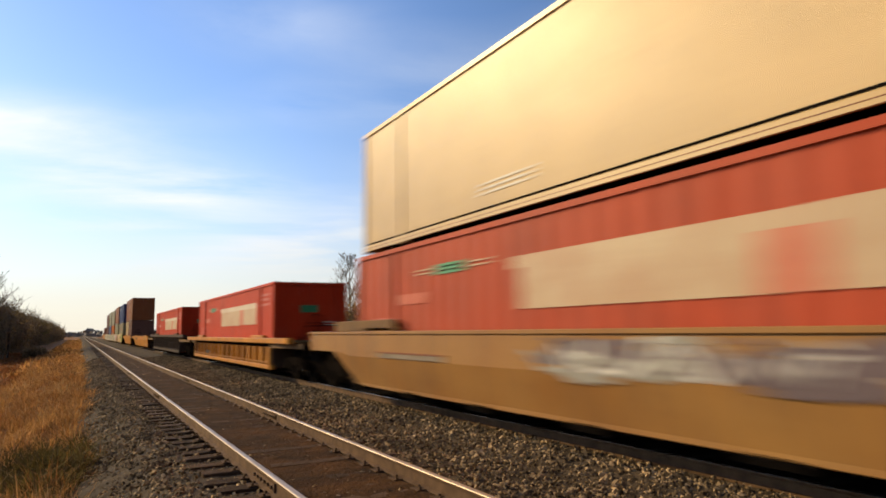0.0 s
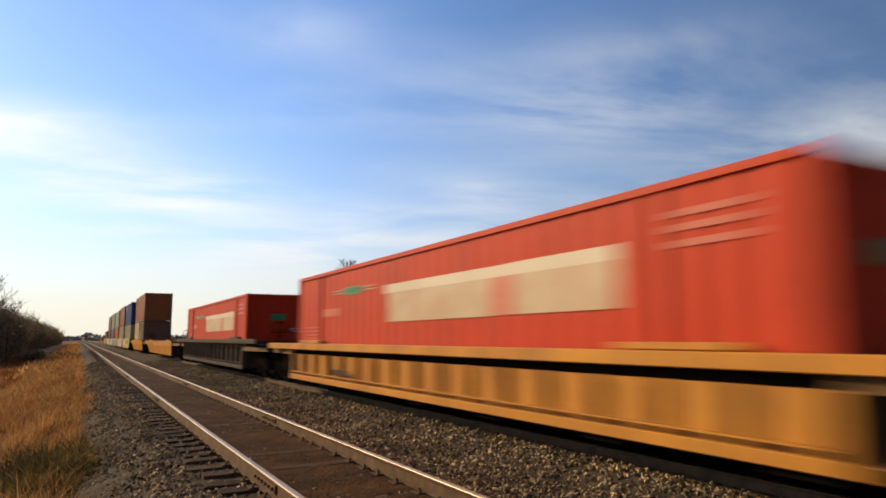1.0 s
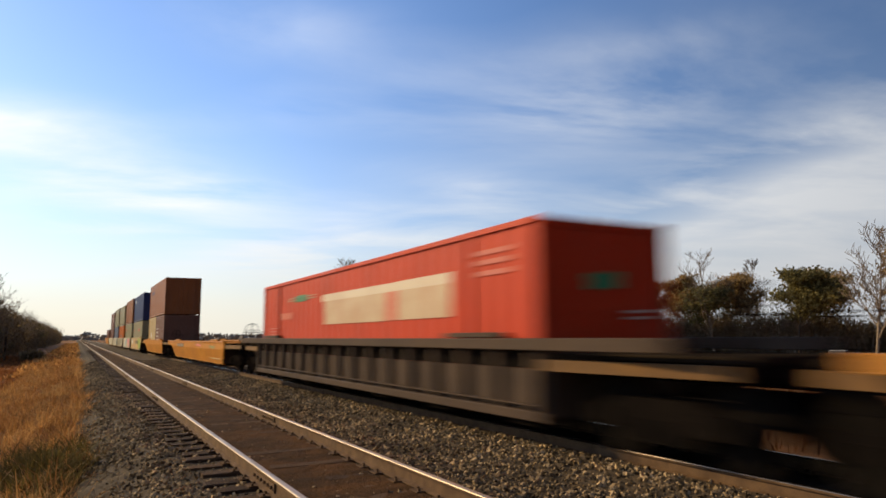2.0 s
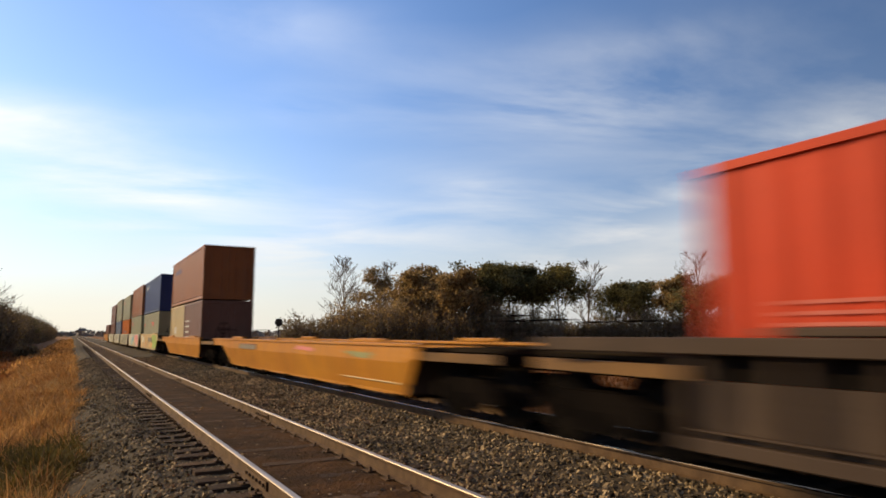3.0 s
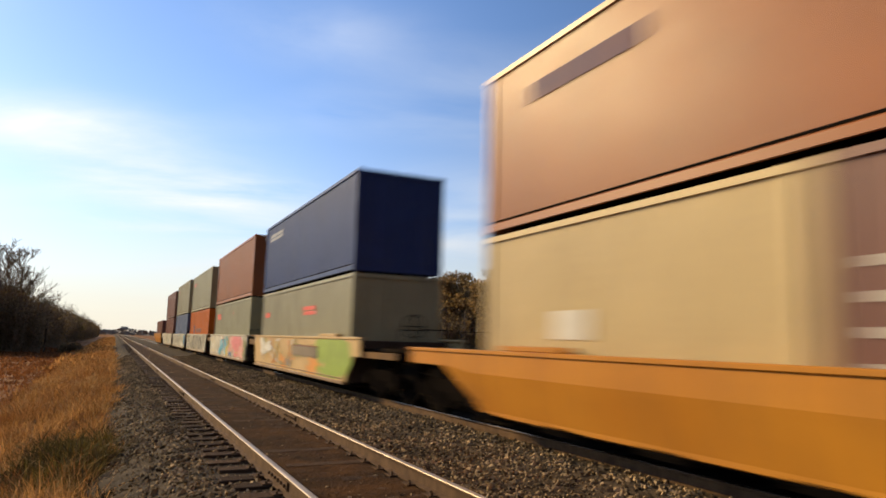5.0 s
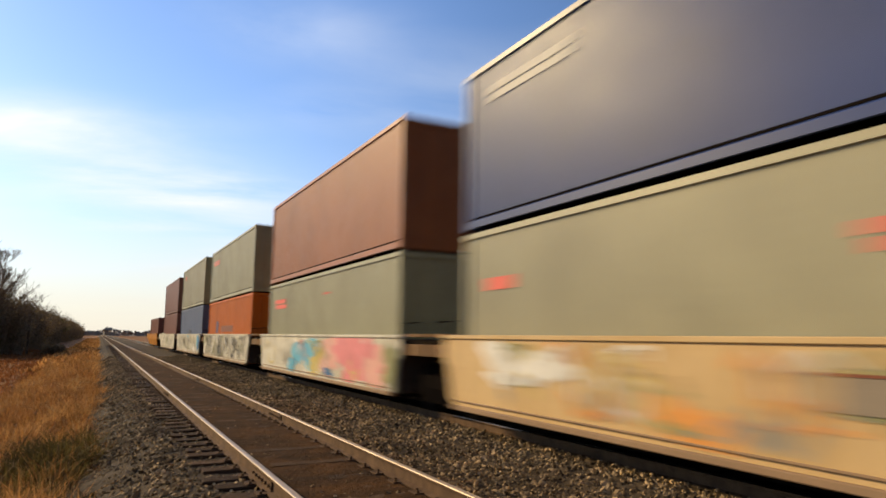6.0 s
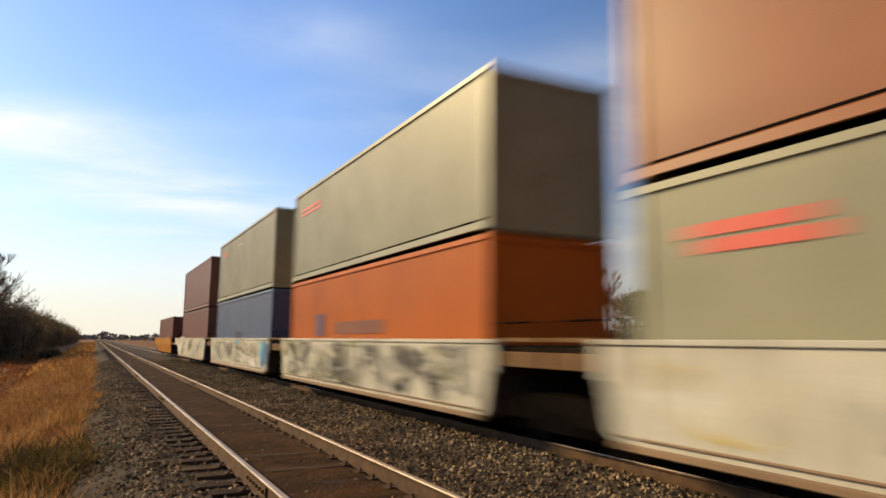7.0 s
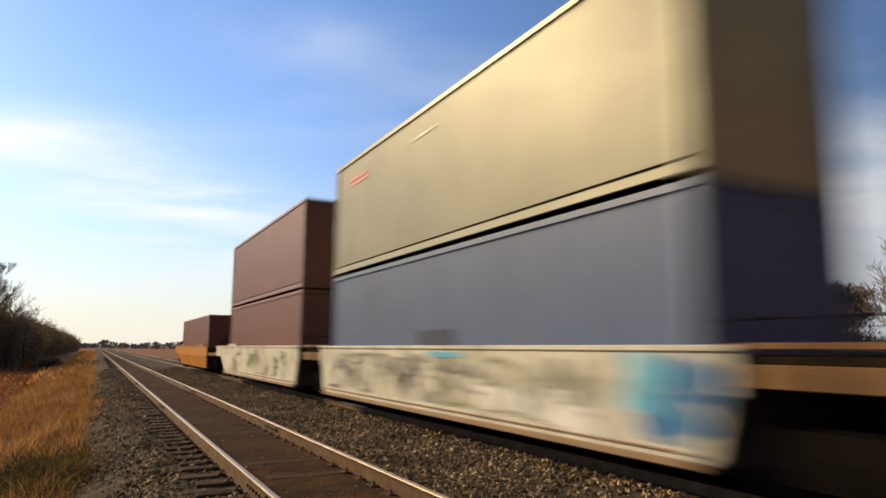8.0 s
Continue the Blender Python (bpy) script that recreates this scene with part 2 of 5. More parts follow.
SPRAY = {k: mat("spray_paint_" + k, c, tuple(v * 0.75 for v in c), 2.5, 0.5, grain=0.12) for k, c in dict(
    green=(0.30, 0.40, 0.06), blue=(0.12, 0.42, 0.55), pink=(0.72, 0.22, 0.22), rose=(0.74, 0.38, 0.30), orange=(0.72, 0.30, 0.06),
    purple=(0.13, 0.09, 0.095), white=(0.74, 0.70, 0.60), black=(0.05, 0.045, 0.04), grey=(0.30, 0.28, 0.23), yellow=(0.60, 0.46, 0.12),
    deep_blue=(0.03, 0.14, 0.30), olive=(0.28, 0.27, 0.10)).items()}


# ================= mesh helpers =================
def link(name, me, material=None, parent=None, label="", m=None):
    ob = new(name, me)
    if material and not me.materials:
        me.materials.append(material)
    if parent:
        ob.parent = parent
    if m is not None:
        ob.matrix_basis = m
    if label:
        tagged(ob, label)
    return ob


def part(name, bm, material, parent=None, label="", smooth=False, m=None):
    me = bpy.data.meshes.new(name)
    bmesh.ops.recalc_face_normals(bm, faces=bm.faces)
    bm.to_mesh(me)
    bm.free()
    if smooth:
        for p in me.polygons:
            p.use_smooth = True
    return link(name, me, material, parent, label, m)


def box(bm, x0, x1, y0, y1, z0, z1):
    v = [bm.verts.new((x, y, z)) for z in (z0, z1) for y in (y0, y1) for x in (x0, x1)]
    for f in ((0, 1, 3, 2), (4, 6, 7, 5), (0, 4, 5, 1), (2, 3, 7, 6), (0, 2, 6, 4), (1, 5, 7, 3)):
        bm.faces.new([v[i] for i in f])
    return v


def boxes(*bs, bevel=0.0):
    bm = bmesh.new()
    for b in bs:
        box(bm, *b)
    if bevel:
        bmesh.ops.bevel(bm, geom=bm.edges[:], offset=bevel, segments=1, affect="EDGES")
    return bm


def prism(bm, pts, axis, a, b):
    """Extrude a flat outline from a to b along an axis. pts: the other two coordinates."""
    def place(p, d):
        return {"x": (d, p[0], p[1]), "y": (p[0], d, p[1]), "z": (p[0], p[1], d)}[axis]
    lo = [bm.verts.new(place(p, a)) for p in pts]
    hi = [bm.verts.new(place(p, b)) for p in pts]
    n = len(pts)
    bm.faces.new(lo)
    bm.faces.new(hi[::-1])
    for i in range(n):
        bm.faces.new((lo[i], hi[i], hi[(i + 1) % n], lo[(i + 1) % n]))


def tube(bm, pts, r, sides=6):
    rings = []
    for i, p in enumerate(pts):
        p = Vector(p)
        d = (Vector(pts[min(i + 1, len(pts) - 1)]) - Vector(pts[max(i - 1, 0)])).normalized()
        u = d.orthogonal().normalized()
        w = d.cross(u)
        rad = r[i] if isinstance(r, (list, tuple)) else r
        rings.append([bm.verts.new(p + (u * math.cos(k * 2 * math.pi / sides) + w * math.sin(k * 2 * math.pi / sides)) * rad) for k in range(sides)])
    for a, b in zip(rings, rings[1:]):
        for k in range(sides):
            bm.faces.new((a[k], a[(k + 1) % sides], b[(k + 1) % sides], b[k]))
    bm.faces.new(rings[0][::-1])
    bm.faces.new(rings[-1])


def lathe_x(bm, prof, cx, y, z, seg=28):
    """Turn a profile of (x, radius) round an axle along x."""
    rings = []
    for x, r in prof:
        rings.append([bm.verts.new((cx + x, y + r * math.cos(k * 2 * math.pi / seg), z + r * math.sin(k * 2 * math.pi / seg))) for k in range(seg)])
    for a, b in zip(rings, rings[1:]):
        for k in range(seg):
            bm.faces.new((a[k], a[(k + 1) % seg], b[(k + 1) % seg], b[k]))
    bm.faces.new(rings[0][::-1])
    bm.faces.new(rings[-1])


# ================= the train =================
SPEED = 19.176
TRACK_A, TRACK_B = 2.590, 6.980     # centre lines of the two tracks
GAUGE = 1.475                       # between the middles of the rail heads
MOVING = []                         # (thing, its place along the track at the start)
WHEELS = []
W = 2.59
FLOOR = 0.30


def container(name, L, H, s, z, pm, label, period=0.2344, marks=(), door_marks=()):
    """A steel box container with its near end at s along the track and its floor at z. Marks: material, y0, y1, z0, z1 on both sides' west face."""
    th = tagged(new(name), label, "shipping container", "containers on the train")
    x = W / 2
    # corrugated side sheets
    for sx in (-1, 1):
        bm = bmesh.new()
        n = max(2, round((L - 0.3) / period))
        pr = (L - 0.3) / n
        dep = 0.022 if 0.2 < period < 0.3 else (0.026 if period > 0.3 else 0.010)
        ys = []
        for i in range(n):
            y = 0.15 + i * pr
            ys += [(y, 0), (y + pr * 0.26, 0), (y + pr * 0.5, dep), (y + pr * 0.76, dep)]
        ys.append((L - 0.15, 0))
        lo = [bm.verts.new((sx * (x - 0.030 - d), y, 0.14)) for y, d in ys]
        hi = [bm.verts.new((sx * (x - 0.030 - d), y, H - 0.09)) for y, d in ys]
        for i in range(len(ys) - 1):
            bm.faces.new((lo[i], lo[i + 1], hi[i + 1], hi[i]))
        part("side_panel", bm, pm, th)
        part("top_rail", boxes((sx * x - 0.03 if sx > 0 else -x, sx * x if sx > 0 else -x + 0.03, 0.12, L - 0.12, H - 0.10, H - 0.012)), pm, th)
        b = bmesh.new()
        prism(b, [(sx * x, 0.035), (sx * (x - 0.05), 0.035), (sx * (x - 0.05), 0.17), (sx * (x - 0.03), 0.17), (sx * (x - 0.006), 0.155), (sx * x, 0.145)], "y", 0.12, L - 0.12)
        part("bottom_rail", b, pm, th)
        # black strip paints the shade in the recess above the bottom rail
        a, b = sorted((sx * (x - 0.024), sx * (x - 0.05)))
        part("seam", boxes((a, b, 0.13, L - 0.13, 0.172, 0.205)), UNDER, th, "black strip for the shaded recess above the bottom rail")
    # roof with shallow ribs, floor
    bm = bmesh.new()
    box(bm, -x + 0.03, x - 0.03, 0.05, L - 0.05, H - 0.05, H - 0.022)
    for i in range(int(L / 0.6)):
        box(bm, -x + 0.15, x - 0.15, 0.3 + i * 0.6, 0.55 + i * 0.6, H - 0.022, H - 0.008)
    part("roof", bm, pm, th)
    part("floor", boxes((-x + 0.05, x - 0.05, 0.06, L - 0.06, 0.12, 0.16)), UNDER, th)
    # corner posts and castings
    posts = [0.0, L - 0.13]
    if L > 14:
        posts += [(L - 12.19) / 2 - 0.06, L - (L - 12.19) / 2 - 0.07]
    for y0 in posts:
        for sx in (-1, 1):
            a, b = sorted((sx * x, sx * (x - 0.11)))
            part("corner_post", boxes((a, b, y0, y0 + 0.13, 0.118, H - 0.118), bevel=0.008), pm, th)
            for z0 in (0.0, H - 0.118):
                a2, b2 = sorted((sx * (x + 0.003), sx * (x - 0.16)))
                part("corner_casting", boxes((a2, b2, y0 - 0.004 if y0 < 1 else y0 - 0.02, y0 + 0.16 if y0 < L - 1 else y0 + 0.134, z0, z0 + 0.118), bevel=0.008), pm, th)
    # blank front wall away from the viewer's end
    bm = bmesh.new()
    n = 11
    pr = (W - 0.22) / n
    for i in range(n):
        x0 = -x + 0.11 + i * pr
        v = [bm.verts.new((xx, L - 0.03 - d, zz)) for zz in (0.1, H - 0.1) for xx, d in ((x0, 0), (x0 + pr * 0.3, 0), (x0 + pr * 0.5, 0.04), (x0 + pr * 0.8, 0.04), (x0 + pr, 0))]
        for k in range(4):
            bm.faces.new((v[k], v[k + 1], v[k + 6], v[k + 5]))
    part("front_wall", bm, pm, th)
    for y0, y1 in ((0.0, 0.10), (L - 0.09, L)):
        part("header", boxes((-x + 0.11, x - 0.11, y0, y1, H - 0.118, H - 0.01), bevel=0.006), pm, th)
        part("end_sill", boxes((-x + 0.11, x - 0.11, y0, y1, 0.005, 0.12), bevel=0.006), pm, th)
    # two doors with lock rods
    for sx in (-1, 1):
        a, b = sorted((sx * 0.006, sx * (x - 0.115)))
        bm = boxes((a, b, 0.045, 0.085, 0.125, H - 0.122), bevel=0.008)
        door = part("door", bm, pm, th)
        for k in range(4):
            z0 = 0.3 + k * (H - 0.5) / 4
            part("door_panel", boxes((a + 0.12, b - 0.12, 0.033, 0.05, z0, z0 + (H - 0.5) / 4 - 0.18)), pm, door)
        for f in (0.28, 0.78):
            xr = sx * (x - 0.115) * f
            bm = bmesh.new()
            tube(bm, [(xr, 0.012, 0.06), (xr, 0.012, H - 0.07)], 0.017, 7)
            for zz in (0.35, 1.2, 1.9, H - 0.4):
                box(bm, xr - 0.05, xr + 0.05, 0.005, 0.046, zz, zz + 0.09)
            box(bm, xr - 0.02, xr + 0.24 * (1 if xr < 0 else -1) if xr < 0 else xr + 0.02, -0.006, 0.012, 1.02, 1.05)
            part("lock_rod", bm, pm, door)
    for i, (mm, y0, y1, z0, z1) in enumerate(marks):
        part("marking", boxes((-x + 0.023, -x + 0.029, y0, y1, z0, z1)), mm, th, "printed marking")
    for mm, x0, x1, z0, z1 in door_marks:
        part("marking", boxes((x0, x1, -0.004, 0.03, z0, z1)), mm, th, "printed marking")
    if z > 2:
        # twist locks carry the upper box on the lower one
        for y0 in ((0.08, L - 0.08) if L < 14 else (posts[2] + 0.06, posts[3] + 0.06)):
            for sx in (-1, 1):
                part("twist_lock", boxes((sx * (x - 0.085) - 0.06, sx * (x - 0.085) + 0.06, y0 - 0.07, y0 + 0.07, -LOCK, 0.0), bevel=0.01), UNDER, th, "dark steel twist lock")
    th.location = (TRACK_B, s, z)
    MOVING.append((th, s, z))
    return th


def wheelset(parent, y, r=0.46):
    bm = bmesh.new()
    prof = [(-0.075, r * 0.55), (-0.07, r * 0.80), (-0.078, r * 0.94), (-0.07, r + 0.0), (0.02, r + 0.004), (0.035, r + 0.028), (0.052, r + 0.028), (0.058, r * 0.9), (0.03, r * 0.78), (0.02, r * 0.35), (0.06, r * 0.3), (0.06, 0.09)]
    for sx in (-1, 1):
        p = [(-sx * q if sx > 0 else q, rr) for q, rr in prof]
        lathe_x(bm, p, sx * (GAUGE / 2 + 0.01), 0, 0, 26)
    tube(bm, [(-1.06, 0, 0), (1.06, 0, 0)], 0.085, 12)
    # lightening bolts on the wheel face make the turn visible
    for sx in (-1, 1):
        for k in range(3):
            a = k * 2.094
            box(bm, sx * 0.86 - 0.012, sx * 0.86 + 0.012, 0.2 * math.cos(a) - 0.03, 0.2 * math.cos(a) + 0.03, 0.2 * math.sin(a) - 0.03, 0.2 * math.sin(a) + 0.03)
    ob = part("wheelset", bm, WHEEL_STEEL, parent, "steel wheels on an axle", m=pose(0, y, r))
    WHEELS.append((ob, y, r))
    return ob


def truck(parent, y):
    """A three-piece freight truck under one end of a wagon."""
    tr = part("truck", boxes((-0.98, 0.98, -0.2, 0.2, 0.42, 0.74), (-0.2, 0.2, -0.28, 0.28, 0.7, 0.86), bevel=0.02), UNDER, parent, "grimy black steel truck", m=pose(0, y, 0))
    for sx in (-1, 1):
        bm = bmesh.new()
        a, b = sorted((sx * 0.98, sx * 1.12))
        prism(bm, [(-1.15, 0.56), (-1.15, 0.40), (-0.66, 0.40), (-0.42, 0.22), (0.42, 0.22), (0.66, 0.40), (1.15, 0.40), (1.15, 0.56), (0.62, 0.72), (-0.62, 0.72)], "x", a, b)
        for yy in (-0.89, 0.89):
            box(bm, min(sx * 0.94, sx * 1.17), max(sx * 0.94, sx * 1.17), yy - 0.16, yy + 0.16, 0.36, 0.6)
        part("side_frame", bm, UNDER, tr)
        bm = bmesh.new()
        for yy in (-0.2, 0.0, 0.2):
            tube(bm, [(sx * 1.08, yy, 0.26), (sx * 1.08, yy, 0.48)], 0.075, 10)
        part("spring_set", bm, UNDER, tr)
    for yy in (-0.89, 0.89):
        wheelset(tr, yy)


def blob(rng, cy, cz, ry, rz, n=22, rough=0.35):
    ph = [rng.random() * 6.28 for _ in range(5)]
    pts = []
    for i in range(n):
        a = i * 2 * math.pi / n
        k = 1 + rough * sum(math.sin((j + 2) * a + ph[j]) / (j + 1.5) for j in range(5))
        pts.append((cy + ry * k * math.cos(a), cz + rz * k * math.sin(a)))
    return pts


def spray(car, xs, specs, seed, zlo=0.36, zhi=1.40):
    """Overlapping patches of old spray paint on the side sheet: colour, centre y, z, half sizes."""
    rng = random.Random(seed)
    layer = 0
    for c, cy, cz, ry, rz in specs:
        for j in range(6):
            k = 0.75 if j == 0 else rng.uniform(0.22, 0.5)
            oy, oz = (0, 0) if j == 0 else (rng.uniform(-0.8, 0.8) * ry, rng.uniform(-0.8, 0.8) * rz)
            pts = [(a, min(zhi, max(zlo, b))) for a, b in blob(rng, cy + oy, cz + oz, ry * k, rz * min(1, k * 1.3), 30, 0.5)]
            pts = [(max(a, 0.14 if b < 0.45 else 0.02 - 0.2 * (b - 0.42) / 0.58), b) for a, b in pts]
            bm = bmesh.new()
            layer += 1
            d = xs - 0.003 - 0.0006 * layer
            v = [bm.verts.new((d, a, b)) for a, b in pts]
            c0 = bm.verts.new((d, cy + oy, min(zhi, max(zlo, cz + oz))))
            for q in range(len(v)):
                bm.faces.new((v[q], v[(q + 1) % len(v)], c0))
            part("graffiti", bm, SPRAY[c], car, "sprayed graffiti patch")


def scribble(car, xs, seed, y0, y1, colours, n, zlo=0.45, zhi=1.35, r=0.018):
    rng = random.Random(seed)
    for i in range(n):
        bm = bmesh.new()
        y = rng.uniform(y0, y1 - 0.6)
        z = rng.uniform(zlo + 0.1, zhi - 0.1)
        pts = []
        for k in range(9):
            pts.append((y, z))
            y += rng.uniform(-0.05, 0.24)
            z = min(zhi, max(zlo, z + rng.uniform(-0.34, 0.34)))
        w = r * rng.uniform(0.7, 1.9)
        d = xs - 0.010 - 0.0008 * i
        ribbon = []
        for k, (a, b) in enumerate(pts):
            p, q = pts[max(0, k - 1)], pts[min(len(pts) - 1, k + 1)]
            t = (Vector(q) - Vector(p)).normalized() * w
            ribbon.append((bm.verts.new((d, a - t.y, b + t.x)), bm.verts.new((d, a + t.y, b - t.x))))
        for (u0, u1), (v0, v1) in zip(ribbon, ribbon[1:]):
            bm.faces.new((u0, u1, v1, v0))
        part("graffiti", bm, SPRAY[colours[i % len(colours)]], car, "sprayed graffiti line")


def ladder(car, x, y, z0, z1, material):
    bm = bmesh.new()
    for yy in (y - 0.2, y + 0.2):
        tube(bm, [(x, yy, z0), (x, yy, z1)], 0.014, 5)
    n = int((z1 - z0) / 0.3)
    for i in range(n + 1):
        zz = z0 + 0.08 + i * (z1 - z0 - 0.16) / max(1, n)
        tube(bm, [(x, y - 0.2, zz), (x, y + 0.2, zz)], 0.012, 5)
    part("ladder", bm, material, car)


def well_wagon(s0, s1, kind, pm, label, near=3.6, far=3.6, trucks=(True, True), top=1.475, seed=1, marks=()):
    """A well wagon whose well spans s0 to s1 along the track; near, far: from the well's ends to the couplers' middles."""
    car = tagged(new("well_wagon"), label, "rail wagon", "wagons of the train")
    L = s1 - s0
    xo = 1.45
    for sx in (-1, 1):
        bm = bmesh.new()
        x_in = sx * (xo - 0.06)
        e0 = (0.7 if kind == "smooth" else 1.1) if near > 2.5 else 0.3
        e1 = far - 0.85 if far > 2.5 else 0.3
        if kind == "post":
            # side sheet, black shade plate in the slot above, top chord, bottom chord, posts
            a, b = sorted((sx * (xo - 0.150), sx * (xo - 0.125)))
            box(bm, a, b, -0.1, L + 0.1, 0.34, 0.99)
            part("side_sheet", bm, pm, car)
            # the plate is black to paint the shade under the top chord
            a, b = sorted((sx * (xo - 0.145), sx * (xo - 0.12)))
            part("slot_plate", boxes((a, b, -0.1, L + 0.1, 0.995, top - 0.1)), UNDER, car, "black plate standing in for the shade under the top chord")
            a, b = sorted((sx * (xo + 0.07), sx * (xo - 0.13)))
            part("top_chord", boxes((a, b, -near + 1.1, L + far - 1.1, top - 0.17, top), bevel=0.012), pm, car)
            a, b = sorted((sx * (xo - 0.0), sx * (xo - 0.16)))
            part("bottom_chord", boxes((a, b, -0.15, L + 0.15, 0.28, 0.42), bevel=0.012), pm, car)
            a, b = sorted((sx * (xo - 0.002), sx * (xo - 0.125)))
            part("side_ledge", boxes((a, b, 0.1, L - 0.1, 0.485, 0.508), bevel=0.004), pm, car)
            n = 17
            for i in range(n):
                y = 0.05 + (L - 0.1) * i / (n - 1)
                b2 = bmesh.new()
                prism(b2, [(sx * (xo - 0.125), y - 0.10), (sx * (xo - 0.0), y - 0.06), (sx * (xo - 0.0), y + 0.06), (sx * (xo - 0.125), y + 0.10)], "z", 0.42, 1.0 if top < 1.35 else top - 0.17)
                part("side_post", b2, pm, car)
        else:
            fold = 0.92 if kind == "smooth" else None
            inn = 0.14 if kind == "smooth" else 0.0
            zs = lambda z: inn * (fold - z) / (fold - 0.3) if fold and z < fold else 0.0
            k0, k1 = min(e0, 0.6 if near > 2.5 else 0.2), min(e1, 1.15 if far > 2.5 else 0.2)
            cols = [-e0] + ([-k0] if k0 < e0 else []) + [-0.05, 0.12, L * 0.25, L * 0.5, L * 0.75, L - 0.12, L + 0.05] + ([L + k1] if k1 < e1 else []) + [L + e1]
            def low(y):
                if y <= -0.05:
                    return 1.0 if y <= -k0 else 1.0 + (0.42 - 1.0) * (y + k0) / (k0 - 0.05)
                if y < 0.12:
                    return 0.42 - 0.12 * (y + 0.05) / 0.17
                if y <= L - 0.12:
                    return 0.30
                if y < L + 0.05:
                    return 0.30 + 0.12 * (y - L + 0.12) / 0.17
                return 1.0 if y >= L + k1 else 0.42 + 0.58 * (y - L - 0.05) / (k1 - 0.05)
            grid = []
            for y in cols:
                lo = low(y)
                zz = [lo, max(lo, 0.52) if lo < 0.52 else lo + 0.02, max(lo + 0.04, fold or 0.92), top]
                grid.append([[bm.verts.new((sx * (xo - zs(z) - th), y, z)) for z in zz] for th in (0.0, 0.05)])
            for g, k in zip(grid, grid[1:]):
                for j in range(3):
                    bm.faces.new((g[0][j], k[0][j], k[0][j + 1], g[0][j + 1]))
                    bm.faces.new((g[1][j], g[1][j + 1], k[1][j + 1], k[1][j]))
                bm.faces.new((g[0][0], g[1][0], k[1][0], k[0][0]))
                bm.faces.new((g[0][3], k[0][3], k[1][3], g[1][3]))
            for g in (grid[0], grid[-1]):
                for j in range(3):
                    bm.faces.new((g[0][j], g[0][j + 1], g[1][j + 1], g[1][j]))
            part("side_sheet", bm, pm, car)
            a, b = sorted((sx * (xo + 0.035), sx * (xo - 0.13)))
            part("top_chord", boxes((a, b, -e0 - 0.01, L + e1 + 0.01, top - 0.06, top + 0.006), bevel=0.01), pm, car)
            if kind == "flat":
                a, b = sorted((sx * (xo + 0.05), sx * (xo - 0.12)))
                part("bottom_chord", boxes((a, b, 0.1, L - 0.1, 0.255, 0.335), bevel=0.012), P_LEDGE, car, "rusty tan bottom chord")
                a, b = sorted((sx * (xo + 0.03), sx * (xo - 0.02)))
                part("side_ledge", boxes((a, b, 0.16, L - 0.16, 0.395, 0.42), bevel=0.006), P_LEDGE, car)
            else:
                a, b = sorted((sx * (xo - 0.132), sx * (xo - 0.25)))
                part("bottom_chord", boxes((a, b, 0.1, L - 0.1, 0.265, 0.36), bevel=0.012), pm, car)
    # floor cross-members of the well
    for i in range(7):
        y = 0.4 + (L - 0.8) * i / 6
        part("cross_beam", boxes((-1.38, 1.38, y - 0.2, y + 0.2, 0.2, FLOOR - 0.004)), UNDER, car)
    # bulkheads, end decks, sills, couplers, trucks
    for end, reach, has in ((0, near, trucks[0]), (1, far, trucks[1])):
        def yy(d):
            return -d if end == 0 else L + d
        def rng2(a, b):
            return tuple(sorted((yy(a), yy(b))))
        part("bulkhead", boxes((-1.36, 1.36, *rng2(0.06, 0.14), 0.32, top - 0.08), bevel=0.01), P_STEEL, car)
        if reach > 2.5:
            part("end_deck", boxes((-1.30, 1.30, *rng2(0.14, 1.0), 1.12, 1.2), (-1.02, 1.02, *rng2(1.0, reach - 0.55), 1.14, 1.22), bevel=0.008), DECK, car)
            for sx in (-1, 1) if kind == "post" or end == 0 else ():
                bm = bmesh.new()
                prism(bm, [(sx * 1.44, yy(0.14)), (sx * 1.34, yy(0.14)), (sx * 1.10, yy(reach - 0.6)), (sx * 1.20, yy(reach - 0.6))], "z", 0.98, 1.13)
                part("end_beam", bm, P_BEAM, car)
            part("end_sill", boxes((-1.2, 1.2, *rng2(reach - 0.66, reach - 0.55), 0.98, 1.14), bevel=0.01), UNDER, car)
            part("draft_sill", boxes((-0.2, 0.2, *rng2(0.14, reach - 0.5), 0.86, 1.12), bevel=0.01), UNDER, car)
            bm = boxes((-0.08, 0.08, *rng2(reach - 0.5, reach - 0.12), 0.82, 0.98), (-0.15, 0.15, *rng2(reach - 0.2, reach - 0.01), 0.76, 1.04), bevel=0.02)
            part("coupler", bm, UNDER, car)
            for sx in (-1, 1):
                bm = bmesh.new()
                tube(bm, [(sx * 1.12, yy(reach - 0.62), 1.3), (sx * 1.12, yy(reach - 0.62), 1.66), (sx * 0.5, yy(reach - 0.62), 1.66), (sx * 0.5, yy(reach - 0.62), 1.3)], 0.016, 6)
                part("handrail", bm, UNDER, car)
            for sx in (-1, 1):
                ladder(car, sx * 1.16, yy(reach - 0.9), 0.45, 1.35, UNDER)
            if end == 0:
                bm = bmesh.new()
                lathe = [(k * 2 * math.pi / 14) for k in range(15)]
                tube(bm, [(-0.75 + 0.26 * math.cos(a), yy(reach - 0.7), 1.75 + 0.26 * math.sin(a)) for a in lathe], 0.015, 5)
                tube(bm, [(-1.0, yy(reach - 0.7), 1.75), (-0.5, yy(reach - 0.7), 1.75)], 0.012, 5)
